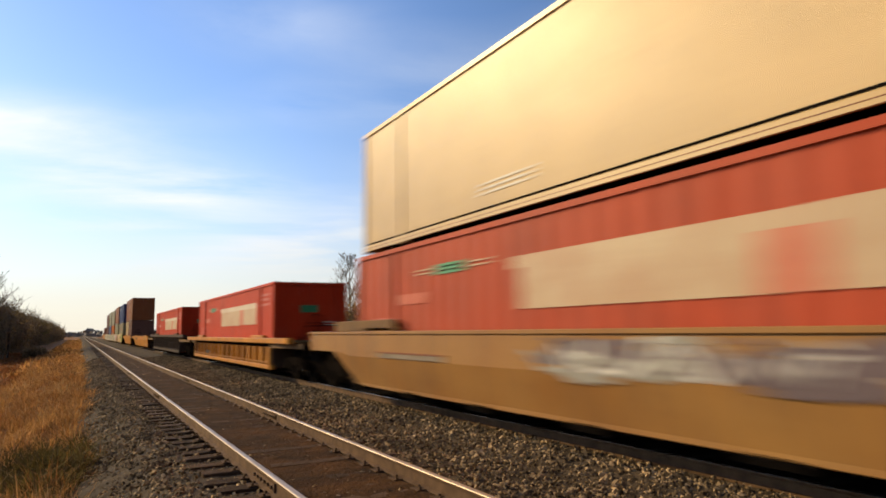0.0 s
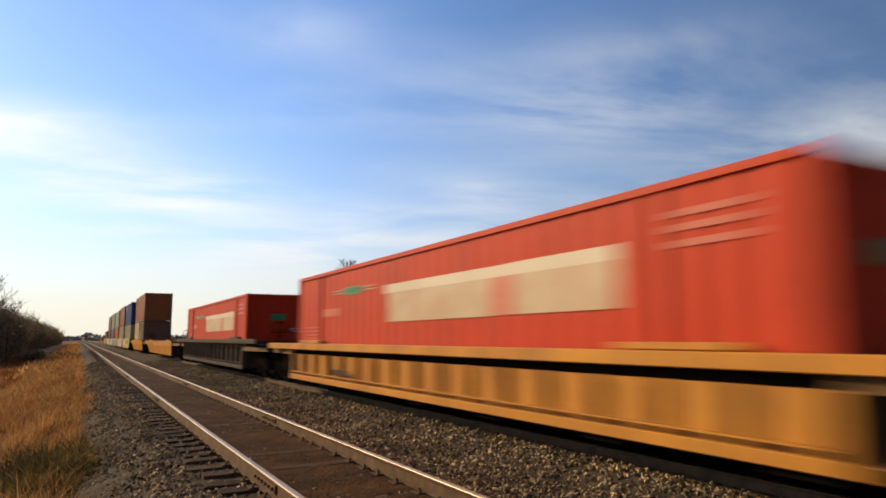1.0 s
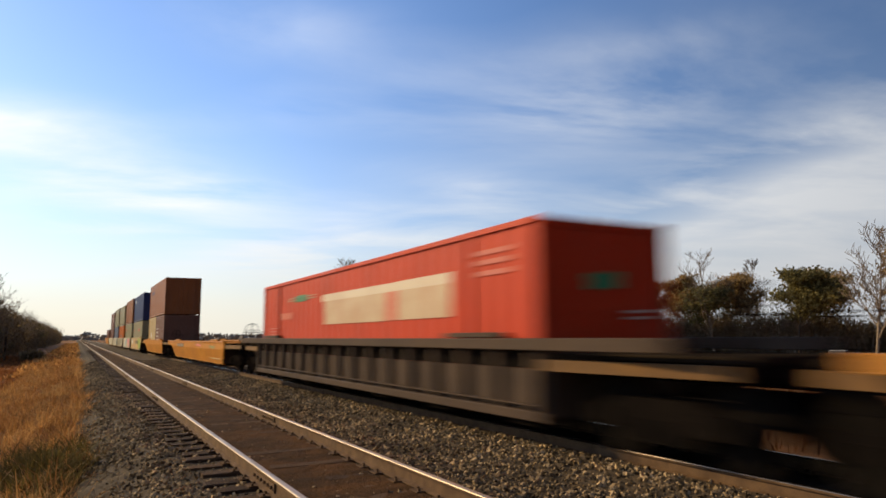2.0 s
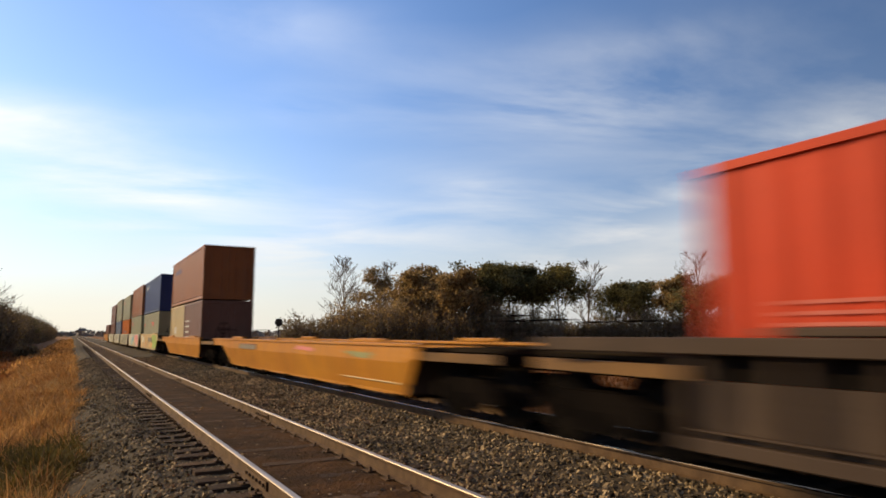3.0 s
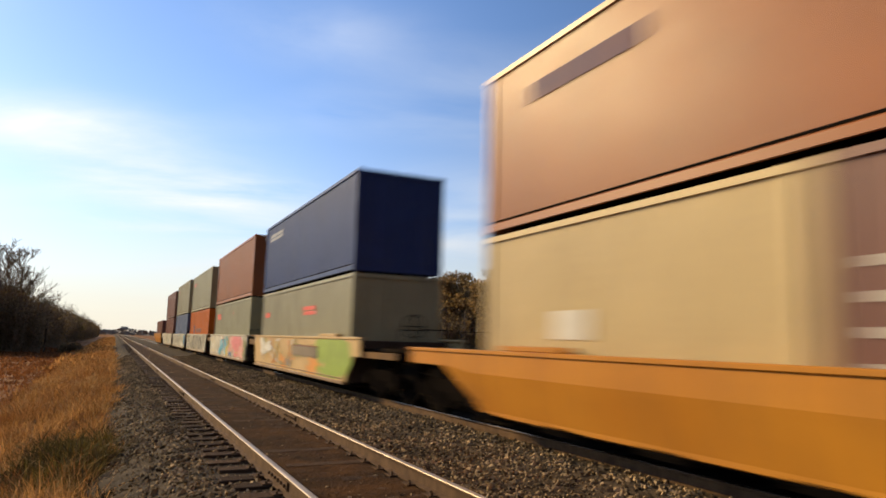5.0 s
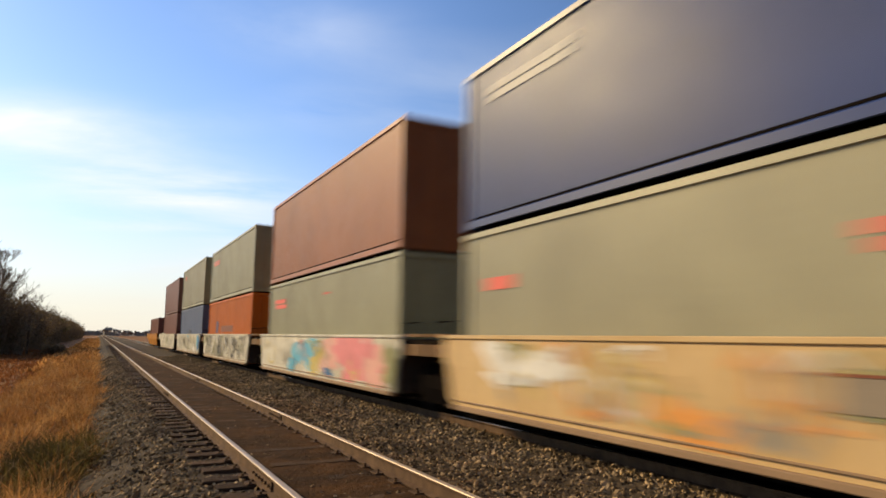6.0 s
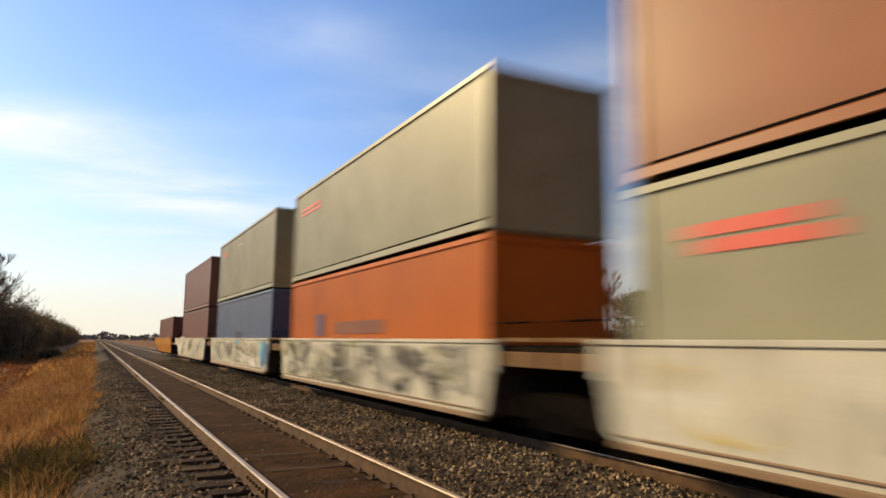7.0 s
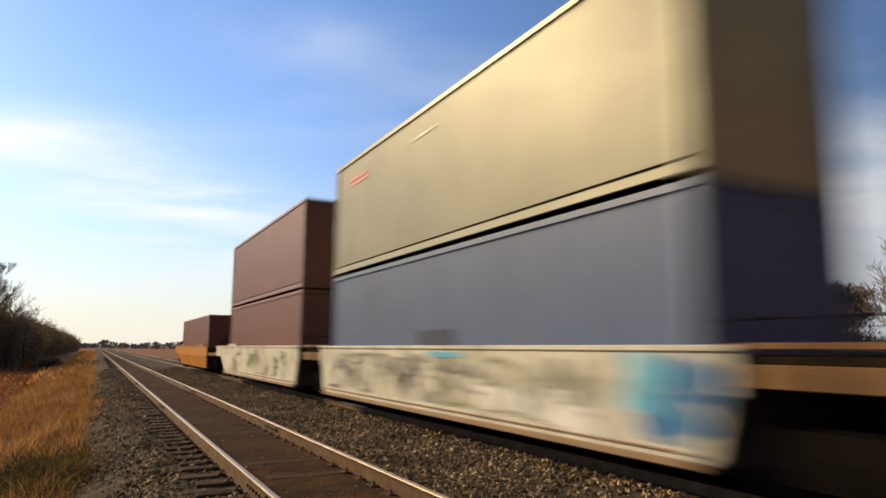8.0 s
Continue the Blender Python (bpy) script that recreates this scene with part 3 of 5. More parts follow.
                tube(bm, [(-0.75, yy(reach - 0.7), 1.2), (-0.75, yy(reach - 0.7), 2.0)], 0.02, 5)
                part("brake_wheel", bm, UNDER, car)
            # low stacking bracket on the side chord
            for sx in (-1, 1):
                a, b = sorted((sx * 1.30, sx * 1.46))
                part("guide_bracket", boxes((a, b, *rng2(-2.6, -0.9), top + 0.008, top + 0.09), bevel=0.012), pm, car)
            if has:
                truck(car, yy(reach - 1.72))
        else:
            part("end_deck", boxes((-1.25, 1.25, *rng2(0.14, reach - 0.10), 1.3, 1.38), bevel=0.008), DECK, car)
            part("draft_sill", boxes((-0.28, 0.28, *rng2(0.14, reach - 0.02), 0.9, 1.3), bevel=0.01), UNDER, car)
            for sx in (-1, 1):
                a, b = sorted((sx * 1.22, sx * 1.34))
                part("end_beam", boxes((a, b, *rng2(0.18, reach - 0.06), 1.08, 1.30), bevel=0.01), P_BEAM, car)
                part("step_plate", boxes((a, b, *rng2(0.3, reach - 0.1), 1.44, 1.50), bevel=0.006), P_BEAM, car)
            for sx in (-1, 1):
                bm = bmesh.new()
                tube(bm, [(sx * 1.3, yy(0.25), 1.38), (sx * 1.3, yy(0.25), 1.72), (sx * 1.3, yy(reach - 0.3), 1.72), (sx * 1.3, yy(reach - 0.3), 1.38)], 0.016, 6)
                part("handrail", bm, UNDER, car)
            if has:
                truck(car, yy(reach))
    for mm, y0, y1, z0, z1 in marks:
        part("marking", boxes((-xo - 0.004, -xo - 0.001, y0, y1, z0, z1)), mm, car, "stencilled marking")
    car.location = (TRACK_B, s0, 0)
    MOVING.append((car, s0, 0.0))
    return car


H9, HU, LOCK = 2.896, 2.80, 0.05
L53, L40, L20 = 16.15, 12.19, 6.06


def red_marks(upper=M_BRIGHT):
    m = [(M_WHITE, 5.45, 9.55, 1.48, 2.09), (upper, 5.45, 9.75, 2.09, 2.27), (M_PINK, 4.9, 5.45, 1.49, 2.09), (upper, 4.9, 5.45, 2.09, 2.27)]
    m += [(M_WHITE, 2.6, 4.9, 1.49, 2.09), (upper, 2.6, 4.9, 2.09, 2.28)]
    m += [(M_GREEN, 11.2, 12.3, 2.19, 2.38), (M_WHITE, 10.4, 13.1, 2.24, 2.265), (M_WHITE, 10.4, 13.1, 2.31, 2.335)]
    m += [(M_PINK, 12.65, 13.2, 1.70, 1.90), (M_PINK, 13.3, 13.9, 1.70, 1.90)]
    m += [(M_FADED, 14.1, 15.3, z, z + 0.035) for z in (1.12, 1.22, 1.32, 1.42)]
    m += [(M_FADED, 0.65, 1.75, z, z + 0.08) for z in (2.12, 2.30, 2.46)]
    return m


RED_DOOR = [(M_GREEN, -0.35, 0.25, 1.85, 2.1), (M_PALE, 0.45, 0.9, 1.5, 1.54), (M_PALE, 0.45, 0.9, 1.4, 1.44)]

# the first wagon: cream over red
S_A = 14.9 - L53
well_wagon(S_A - 0.12, S_A + L53 + 0.12, "smooth", P_TAN, "tan painted well wagon with graffiti, double stacked", near=3.9, far=3.9)
CAR_A = MOVING[-1][0]
container("container", L53, H9, S_A, FLOOR, P_RED_DULL, "dusty red corrugated steel container with worn white panels", 0.47, red_marks(M_WHITE), RED_DOOR)
container("container", L53, HU, S_A - 0.38, FLOOR + H9 + LOCK, P_CREAM, "cream smooth steel container stacked on a red one", 0.1758,
          [(M_PALE, 9.55, 11.0, z, z + 0.035) for z in (0.42, 0.50, 0.58)])
CREAM = MOVING[-1][0]
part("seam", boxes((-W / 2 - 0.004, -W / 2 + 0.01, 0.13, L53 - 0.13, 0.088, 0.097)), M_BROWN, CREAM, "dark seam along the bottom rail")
# two red single loads
for s, kind, pm, lab in ((22.82, "post", P_YELLOW, "yellow ribbed well wagon carrying one red container"), (46.19, "post", P_STEEL, "weathered grey ribbed well wagon carrying one red container")):
    well_wagon(s - 0.12, s + L53 + 0.12, kind, pm, lab, top=1.30 if pm is P_YELLOW else 1.42, marks=[(P_STEEL, 11.55, 12.75, 0.54, 0.68)] if pm is P_YELLOW else [])
    container("container", L53, H9, s, FLOOR, P_RED, "red corrugated steel container with white panels", 0.47, red_marks(), RED_DOOR)
# empty wagon
well_wagon(69.4, 85.9, "smooth", P_GOLD, "empty ochre yellow well wagon", near=3.55, far=3.9, top=1.28)
CAR_D = MOVING[-1][0]
# orange over two short boxes
S_E = 93.68
well_wagon(S_E - 0.12, S_E + L40 + 0.12, "smooth", P_GOLD, "ochre yellow well wagon, double stacked", near=3.7, far=3.5, top=1.30)
CAR_E = MOVING[-1][0]
container("container", L20, H9, S_E, FLOOR, P_BROWN, "short brown steel container in a well", marks=[(M_PALE, 4.2, 5.6, z, z + 0.09) for z in (0.95, 1.25, 1.55, 1.85)])
container("container", L20, H9, S_E + L40 - L20, FLOOR, P_SAND, "short sand coloured steel container in a well", marks=[(M_PALE, 3.3, 4.1, 1.2, 1.6)])
container("container", L40, HU, S_E, FLOOR + H9 + LOCK, P_RUST, "orange brown steel container stacked on two short ones", marks=[(M_NAVYM, 8.3, 10.9, 1.95, 2.25)])
# the articulated set of five
ART = [
    (113.05, P_PEACH, P_GREY2, P_NAVY, "pale grey", "navy blue", "peach painted articulated well wagon with green graffiti"),
    (128.08, P_WHITE, P_GREY, P_RUST, "grey", "rust brown", "white articulated well wagon with blue and pink graffiti"),
    (143.53, P_WHITE, P_ORANGE, P_GREY, "orange", "grey", "dirty white articulated well wagon with faint graffiti"),
    (158.45, P_WHITE, P_BLUE, P_GREY2, "slate blue", "pale grey", "dirty white articulated well wagon with blue graffiti"),
    (173.76, P_WHITE, P_MAROON, P_MAROON, "maroon", "maroon", "dirty white articulated well wagon with dark scribbles"),
]
ART_MARKS = [
    ([(M_REDM, 3.7, 5.2, 1.87, 1.99), (M_REDM, 3.8, 5.3, 2.02, 2.15), (M_REDM, 10.7, 11.5, 1.9, 2.1)], [(M_STEELY, 9.2, 11.4, 2.10, 2.22), (M_STEELY, 9.2, 11.4, 2.25, 2.38)]),
    ([(M_REDM, 9.75, 11.2, 2.06, 2.20), (M_REDM, 9.9, 11.35, 2.24, 2.38), (M_REDM, 4.95, 5.5, 2.3, 2.35)], []),
    ([(M_NAVYM, 8.7, 9.5, 1.25, 1.85), (M_BROWN, 4.4, 7.8, 1.30, 1.60)], [(M_REDM, 9.4, 11.4, 2.0, 2.08), (M_REDM, 9.5, 11.5, 2.14, 2.22)]),
    ([(M_DARK, 5.5, 6.9, 1.20, 1.46)], [(M_REDM, 9.9, 11.0, 2.18, 2.26), (M_REDM, 10.0, 11.1, 2.31, 2.38), (M_PALE, 6.3, 7.2, 2.34, 2.39)]),
    ([], []),
]
starts = [a[0] for a in ART]
ART_CARS = []
for i, (s, pm, low, high, ln, hn, lab) in enumerate(ART):
    near = 3.5 if i == 0 else (s - starts[i - 1] - L40) / 2 - 0.12
    far = 3.4 if i == 4 else (starts[i + 1] - s - L40) / 2 - 0.12
    ART_CARS.append(well_wagon(s - 0.12, s + L40 + 0.12, "flat", pm, lab, near=near, far=far, trucks=(i == 0, True)))
    lift = 0.05 if i in (1, 3) else 0.0
    container("container", L40, H9 + lift, s, FLOOR, low, ln + " steel container in a well", marks=ART_MARKS[i][0])
    container("container", L40, HU + 2 * lift, s, FLOOR + H9 + lift + LOCK, high, hn + " steel container stacked on another", marks=ART_MARKS[i][1])
# the last wagon
well_wagon(192.68 - 0.12, 192.68 + L40 + 0.12, "smooth", P_GOLD, "ochre yellow well wagon at the train's end", near=3.2, far=3.6)
container("container", L40, H9, 192.68, FLOOR, P_MAROON, "maroon steel container in the last wagon")

for sx in (-1, 1):
    a, b = sorted((sx * 1.31, sx * 1.46))
    part("guide_rail", boxes((a, b, 13.9, 17.4, 1.482, 1.72), bevel=0.015), P_BEAM, CAR_A, "grimy raised guide rail")
spray(CAR_A, -1.45, [("purple", 7.6, 1.15, 1.4, 0.18), ("grey", 7.2, 1.0, 1.2, 0.14), ("purple", 4.8, 1.1, 1.4, 0.2), ("pink", 2.6, 1.05, 0.9, 0.28)], 3)
scribble(CAR_A, -1.45, 4, 3.0, 9.0, ["white", "purple", "grey"], 16, 0.95, 1.35, 0.022)
spray(ART_CARS[0], -1.45, [("green", 0.9, 0.85, 1.9, 0.62), ("green", 1.9, 0.95, 0.9, 0.5), ("orange", 3.2, 0.55, 0.7, 0.25), ("orange", 7.2, 0.6, 0.7, 0.2), ("white", 10.5, 1.1, 1.0, 0.3)], 5)
scribble(ART_CARS[0], -1.45, 6, 2.6, 6.4, ["black", "olive", "grey"], 9, 0.85, 1.2, 0.022)
scribble(ART_CARS[0], -1.45, 16, 5.0, 12.0, ["olive", "white", "orange", "yellow", "grey"], 22, 0.5, 1.35, 0.026)
spray(ART_CARS[1], -1.45, [("blue", 6.9, 1.0, 1.3, 0.42), ("yellow", 5.3, 0.7, 0.8, 0.3), ("rose", 4.2, 1.05, 1.2, 0.4), ("pink", 2.4, 0.9, 1.8, 0.5), ("deep_blue", 4.3, 0.5, 0.4, 0.1), ("rose", 1.0, 0.75, 0.7, 0.4), ("olive", 0.2, 0.8, 0.4, 0.35), ("blue", 8.0, 0.6, 0.4, 0.2)], 7)
scribble(ART_CARS[1], -1.45, 8, 1.0, 8.2, ["yellow", "white", "rose", "olive"], 14, 0.42, 1.3, 0.03)
scribble(ART_CARS[1], -1.45, 18, 8.0, 12.0, ["grey", "yellow"], 5, 0.5, 1.3, 0.02)
scribble(ART_CARS[2], -1.45, 9, 0.2, 12.0, ["grey", "black", "olive", "white", "black"], 72, 0.45, 1.36, 0.026)
spray(ART_CARS[3], -1.45, [("deep_blue", 0.3, 0.9, 0.6, 0.4), ("blue", 0.8, 1.1, 0.4, 0.3), ("grey", 4.6, 0.95, 0.35, 0.2), ("blue", 5.6, 1.32, 0.7, 0.05), ("white", 3.0, 0.7, 1.2, 0.25)], 10)
scribble(ART_CARS[3], -1.45, 11, 1.6, 12.0, ["grey", "black", "olive", "grey"], 42, 0.5, 1.3, 0.02)
spray(ART_CARS[4], -1.45, [("olive", 6.5, 0.95, 0.9, 0.22)], 12)
scribble(ART_CARS[4], -1.45, 13, 1.0, 11.0, ["olive", "black", "grey"], 18, 0.5, 1.3, 0.025)
spray(CAR_D, -1.45, [("pink", 6.2, 1.08, 0.8, 0.06)], 14, zhi=1.2)
spray(CAR_D, -1.447, [("olive", 2.2, 1.02, 0.9, 0.06)], 15, 0.94, 1.1)
for wagon, y0, y1, z0, z1 in ((CAR_D, 11.7, 14.3, 0.94, 1.10), (CAR_A, 11.8, 14.6, 0.94, 1.03), (ART_CARS[0], 2.7, 5.8, 0.87, 1.16)):
    part("plate", boxes((-1.478, -1.449, y0, y1, z0, z1)), M_PLATE, wagon, "long grey lettering plate")
    part("plate_edge", boxes((-1.486, -1.449, y0 - 0.03, y1 + 0.03, z1 + 0.002, z1 + 0.028)), M_BROWN, wagon)
for wagon, y0, y1 in ((CAR_D, 0.3, 3.4),):
    bm = bmesh.new()
    tube(bm, [(-1.355, y0, 0.50), (-1.365, (y0 + y1) / 2, 0.50), (-1.355, y1, 0.50)], 0.016, 6)
    part("brake_pipe", bm, P_SAND, wagon, "pale brake pipe along the lower side")

# ================= ground and tracks =================
FIELD = mat("autumn_field", (0.20, 0.085, 0.032), (0.25, 0.12, 0.045), 0.12, 0.95, bump=0.05, bump_scale=6.0, grain=0.3, spec=0.08)
BALLAST = mat("grey_brown_ballast", (0.085, 0.060, 0.036), (0.045, 0.033, 0.021), 3.0, 0.9, bump=0.03, bump_scale=24.0, grain=0.45, spec=0.08)
CINDER = mat("brown_cinder_between_rails", (0.078, 0.034, 0.009), (0.028, 0.014, 0.005), 1.6, 0.95, bump=0.03, bump_scale=26.0, grain=0.35, spec=0.08)
STONE = mat("crushed_stone", (0.33, 0.225, 0.115), (0.115, 0.08, 0.045), 0.8, 0.85, grain=0.25, island=0.85, spec=0.08)
TIE = mat("weathered_timber_tie", (0.095, 0.055, 0.03), (0.05, 0.030, 0.018), 6.0, 0.85, bump=0.006, bump_scale=60, stretch=(0.5, 6, 6), rand=0.35, spec=0.08)
# far ties and bed are coloured dark to carry the shade under the train
TIE_DARK = mat("shade_dark_timber_tie", (0.045, 0.033, 0.024), (0.026, 0.020, 0.016), 5.0, 0.9, bump=0.004, bump_scale=50, stretch=(0.5, 6, 6), rand=0.25, spec=0.05)
BED_SHADE = mat("shade_dark_ballast", (0.034, 0.026, 0.019), (0.020, 0.016, 0.012), 2.0, 0.95, bump=0.03, bump_scale=24.0, grain=0.4, spec=0.04)
RAIL_RUST = mat("rusty_rail_steel", (0.135, 0.08, 0.042), (0.08, 0.046, 0.025), 5.0, 0.8, 0.0, bump=0.002, spec=0.1)
# shade under the train is put into the far rail heads' dark base
RAIL_SHADED = mat("shade_dark_mirror_rail_head", (0.14, 0.11, 0.085), (0.09, 0.07, 0.055), 4.0, 0.14, 0.9, stretch=(8, 0.3, 8), rough_var=0.05)
RAIL_SHINE = mat("polished_rail_head", (0.58, 0.47, 0.35), (0.40, 0.31, 0.22), 4.0, 0.5, 0.8, stretch=(8, 0.3, 8))
GRASS_GOLD = mat("dry_golden_grass", (0.50, 0.27, 0.09), (0.30, 0.13, 0.04), 0.6, 0.8, island=0.6, thin=0.45, grain=0.1, spec=0.08)
GRASS_RUST = mat("dry_russet_grass", (0.28, 0.112, 0.036), (0.17, 0.066, 0.024), 0.3, 0.85, island=0.45, thin=0.4, grain=0.1, spec=0.08)
GRASS_PALE = mat("pale_straw", (0.50, 0.34, 0.15), (0.40, 0.25, 0.10), 0.6, 0.8, island=0.35, thin=0.35, spec=0.08)
GRASS_GREEN = mat("dull_green_weed", (0.15, 0.108, 0.03), (0.075, 0.056, 0.017), 1.0, 0.8, island=0.4, thin=0.35, spec=0.08)

GRASS_DARK = mat("withered_dark_weed", (0.055, 0.042, 0.018), (0.028, 0.022, 0.011), 1.0, 0.85, island=0.4, thin=0.2, spec=0.06)


def bank(x):
    """Height of the natural ground across the line."""
    pts = [(-3000, -1.6), (-60, -1.5), (-14, -1.45), (-6, -1.45), (-3.0, -1.25), (-0.6, -0.85), (0.6, -0.74), (9.6, -0.8), (13, -1.3), (40, -1.5), (3000, -1.6)]
    for (a, za), (b, zb) in zip(pts, pts[1:]):
        if x <= b:
            return za + (zb - za) * (x - a) / (b - a)
    return pts[-1][1]


xs = sorted(set([-3000, -1200, -500, -250, -120, -60, -40, -30, -22, -18] + [round(-16 + 0.5 * i, 2) for i in range(75)] + [24, 28, 34, 40, 60, 90, 130, 250, 500, 1200, 3000]))
ys = sorted(set([-400, -150, -60, -30, -16] + [round(-10 + 0.8 * i, 2) for i in range(101)] + [75, 80, 90, 100, 120, 140, 170, 200, 260, 330, 420, 600, 900, 1400, 2200, 3200, 4500]))
vs, fs = [], []
for y in ys:
    for x in xs:
        amp = 0.10 if (-16 < x < 0.0 or 11 < x < 22) else 0.0
        vs.append((x, y, bank(x) + amp * noise.noise(Vector((x * 0.5, y * 0.5, 0))) + amp * 0.5 * noise.noise(Vector((x * 1.7, y * 1.7, 3)))))
nx = len(xs)
for j in range(len(ys) - 1):
    for i in range(nx - 1):
        a = j * nx + i
        fs.append((a, a + 1, a + nx + 1, a + nx))
me = bpy.data.meshes.new("ground")
me.from_pydata(vs, [], fs)
for p in me.polygons:
    p.use_smooth = True
ground = tagged(link("ground", me, FIELD), "russet autumn field beside the railway", "ground", kind="structure")

# ballast bed with its shoulders
prof = [(-0.15, -0.80), (0.1, -0.62), (0.95, -0.235), (1.25, -0.208), (1.75, -0.205), (1.95, -0.19), (3.9, -0.19), (4.3, -0.23), (4.8, -0.25), (5.2, -0.205), (5.6, -0.135), (6.0, -0.11), (6.12, -0.19), (8.3, -0.19), (8.9, -0.25), (10.1, -0.86)]
fine = []
for (a, za), (b, zb) in zip(prof, prof[1:]):
    n = max(1, int((b - a) / 0.12))
    fine += [(a + (b - a) * k / n, za + (zb - za) * k / n) for k in range(n)]
fine.append(prof[-1])
ysb = [-200, -60, -20] + [round(-6 + 0.15 * i, 2) for i in range(240)] + [30.5 + 1.0 * i for i in range(60)] + [95, 110, 130, 160, 200, 300, 500, 900, 1600, 3000]
vs, fs = [], []
for y in ysb:
    for k, (x, z) in enumerate(fine):
        amp = 0.028 if -6 < y < 40 else 0.0
        edge = 0.0 if k in (0, len(fine) - 1) else 1.0
        inside = abs(x - TRACK_A) < 1.0 or abs(x - TRACK_B) < 1.0
        wav = (0.30 * noise.noise(Vector((0, y * 0.35, 9))) + 0.14 * noise.noise(Vector((0, y * 1.6, 5)))) * max(0.0, min(1.0, (0.8 - x) / 0.6))
        vs.append((x + wav, y, z + edge * (0.35 if inside else 1.0) * amp * noise.noise(Vector((x * 7, y * 7, 1)))))
nf = len(fine)
for j in range(len(ysb) - 1):
    for i in range(nf - 1):
        a = j * nf + i
        fs.append((a, a + 1, a + nf + 1, a + nf))
me = bpy.data.meshes.new("ballast_bed")
me.from_pydata(vs, [], fs)
tagged(link("ballast_bed", me, BALLAST), "grey crushed stone ballast under two tracks", "ballast", kind="structure")

# stone under the far track, its colour darkened for the train's shade
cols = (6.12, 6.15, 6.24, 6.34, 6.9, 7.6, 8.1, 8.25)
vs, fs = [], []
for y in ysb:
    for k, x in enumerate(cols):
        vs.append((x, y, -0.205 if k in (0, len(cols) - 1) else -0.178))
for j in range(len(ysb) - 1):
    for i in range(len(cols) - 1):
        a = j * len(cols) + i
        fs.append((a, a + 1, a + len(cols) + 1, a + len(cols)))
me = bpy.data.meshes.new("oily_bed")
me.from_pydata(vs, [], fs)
tagged(link("oily_bed", me, BED_SHADE), "stone under the far track, coloured dark as the train's shade", "ballast", kind="structure")

# dirt fill between the rails of the near track
vs, fs = [], []
cx = [TRACK_A - 0.64 + 0.1163 * i for i in range(12)]
for y in ysb:
    for x in cx:
        vs.append((x, y, -0.169 + (0.016 * noise.noise(Vector((x * 5, y * 5, 4))) + 0.014 * noise.noise(Vector((x * 0.8, y * 0.5, 14))) if -6 < y < 40 else 0)))
for j in range(len(ysb) - 1):
    for i in range(len(cx) - 1):
        a = j * len(cx) + i
        fs.append((a, a + 1, a + len(cx) + 1, a + len(cx)))
me = bpy.data.meshes.new("cinder_fill")
me.from_pydata(vs, [], fs)
tagged(link("cinder_fill", me, CINDER), "brown dirt and cinder between the near rails", "ballast", kind="structure")


def rail_mesh(x):
    bm = bmesh.new()
    prism(bm, [(x - 0.070, -0.172), (x + 0.070, -0.172), (x + 0.070, -0.160), (x + 0.011, -0.142), (x + 0.010, -0.046), (x + 0.036, -0.034), (x + 0.037, -0.012), (x - 0.037, -0.012), (x - 0.036, -0.034), (x - 0.010, -0.046), (x - 0.011, -0.142), (x - 0.070, -0.160)], "y", -200, 3000)
    return bm


def head_mesh(x):
    bm = bmesh.new()
    prism(bm, [(x - 0.034, -0.0118), (x + 0.034, -0.0118), (x + 0.031, -0.004), (x + 0.018, 0.0), (x - 0.018, 0.0), (x - 0.031, -0.004)], "y", -200, 3000)
    return bm


tracks = []
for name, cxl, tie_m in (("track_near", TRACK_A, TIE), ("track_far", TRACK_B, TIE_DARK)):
    tr = tagged(new(name), "railway track with steel rails on ties", "railway track", kind="structure")
    tracks.append(tr)
    for sx in (-1, 1):
        rl = part("rail", rail_mesh(cxl + sx * GAUGE / 2), RAIL_RUST, tr, "rusty steel rail with a polished head")
        part("rail_head", head_mesh(cxl + sx * GAUGE / 2), RAIL_SHADED if cxl == TRACK_B else RAIL_SHINE, rl, "polished rail head")

# joint bars on the near rails
for sx, yj in ((-1, 7.6), (-1, 19.3), (1, 13.4), (1, 25.1), (-1, 31.0), (1, 36.8)):
    bm = bmesh.new()
    x = TRACK_A + sx * GAUGE / 2
    for side in (-1, 1):
        a, b = sorted((x + side * 0.011, x + side * 0.034))
        box(bm, a, b, yj - 0.45, yj + 0.45, -0.138, -0.05)
        for k in range(6):
            y = yj - 0.38 + k * 0.152
            tube(bm, [(x + side * 0.03, y, -0.094), (x + side * 0.06, y, -0.094)], 0.02, 6)
    part("joint_bar", bm, RAIL_RUST, tracks[0], "bolted joint bar")

# ties, tie plates and spikes
rng = random.Random(5)


def tie_data(seed):
    r = random.Random(seed)
    bm = boxes((-1.28, 1.28, -0.11, 0.11, -0.36, -0.168))
    bmesh.ops.bevel(bm, geom=bm.edges[:], offset=0.012, segments=1, affect="EDGES")
    for v in bm.verts:
        v.co += Vector((r.uniform(-0.02, 0.02), r.uniform(-0.012, 0.012), r.uniform(-0.006, 0.004)))
    me = bpy.data.meshes.new("tie")
    bm.to_mesh(me)
    bm.free()
    return me


def plate_data():
    bm = boxes((-0.17, 0.17, -0.09, 0.09, -0.170, -0.1585))
    for a, b in ((-0.085, 0.05), (0.085, -0.05), (-0.13, -0.06), (0.13, 0.06)):
        box(bm, a - 0.013, a + 0.013, b - 0.013, b + 0.013, -0.16, -0.135)
    me = bpy.data.meshes.new("tie_plate")
    bm.to_mesh(me)
    bm.free()
    return me


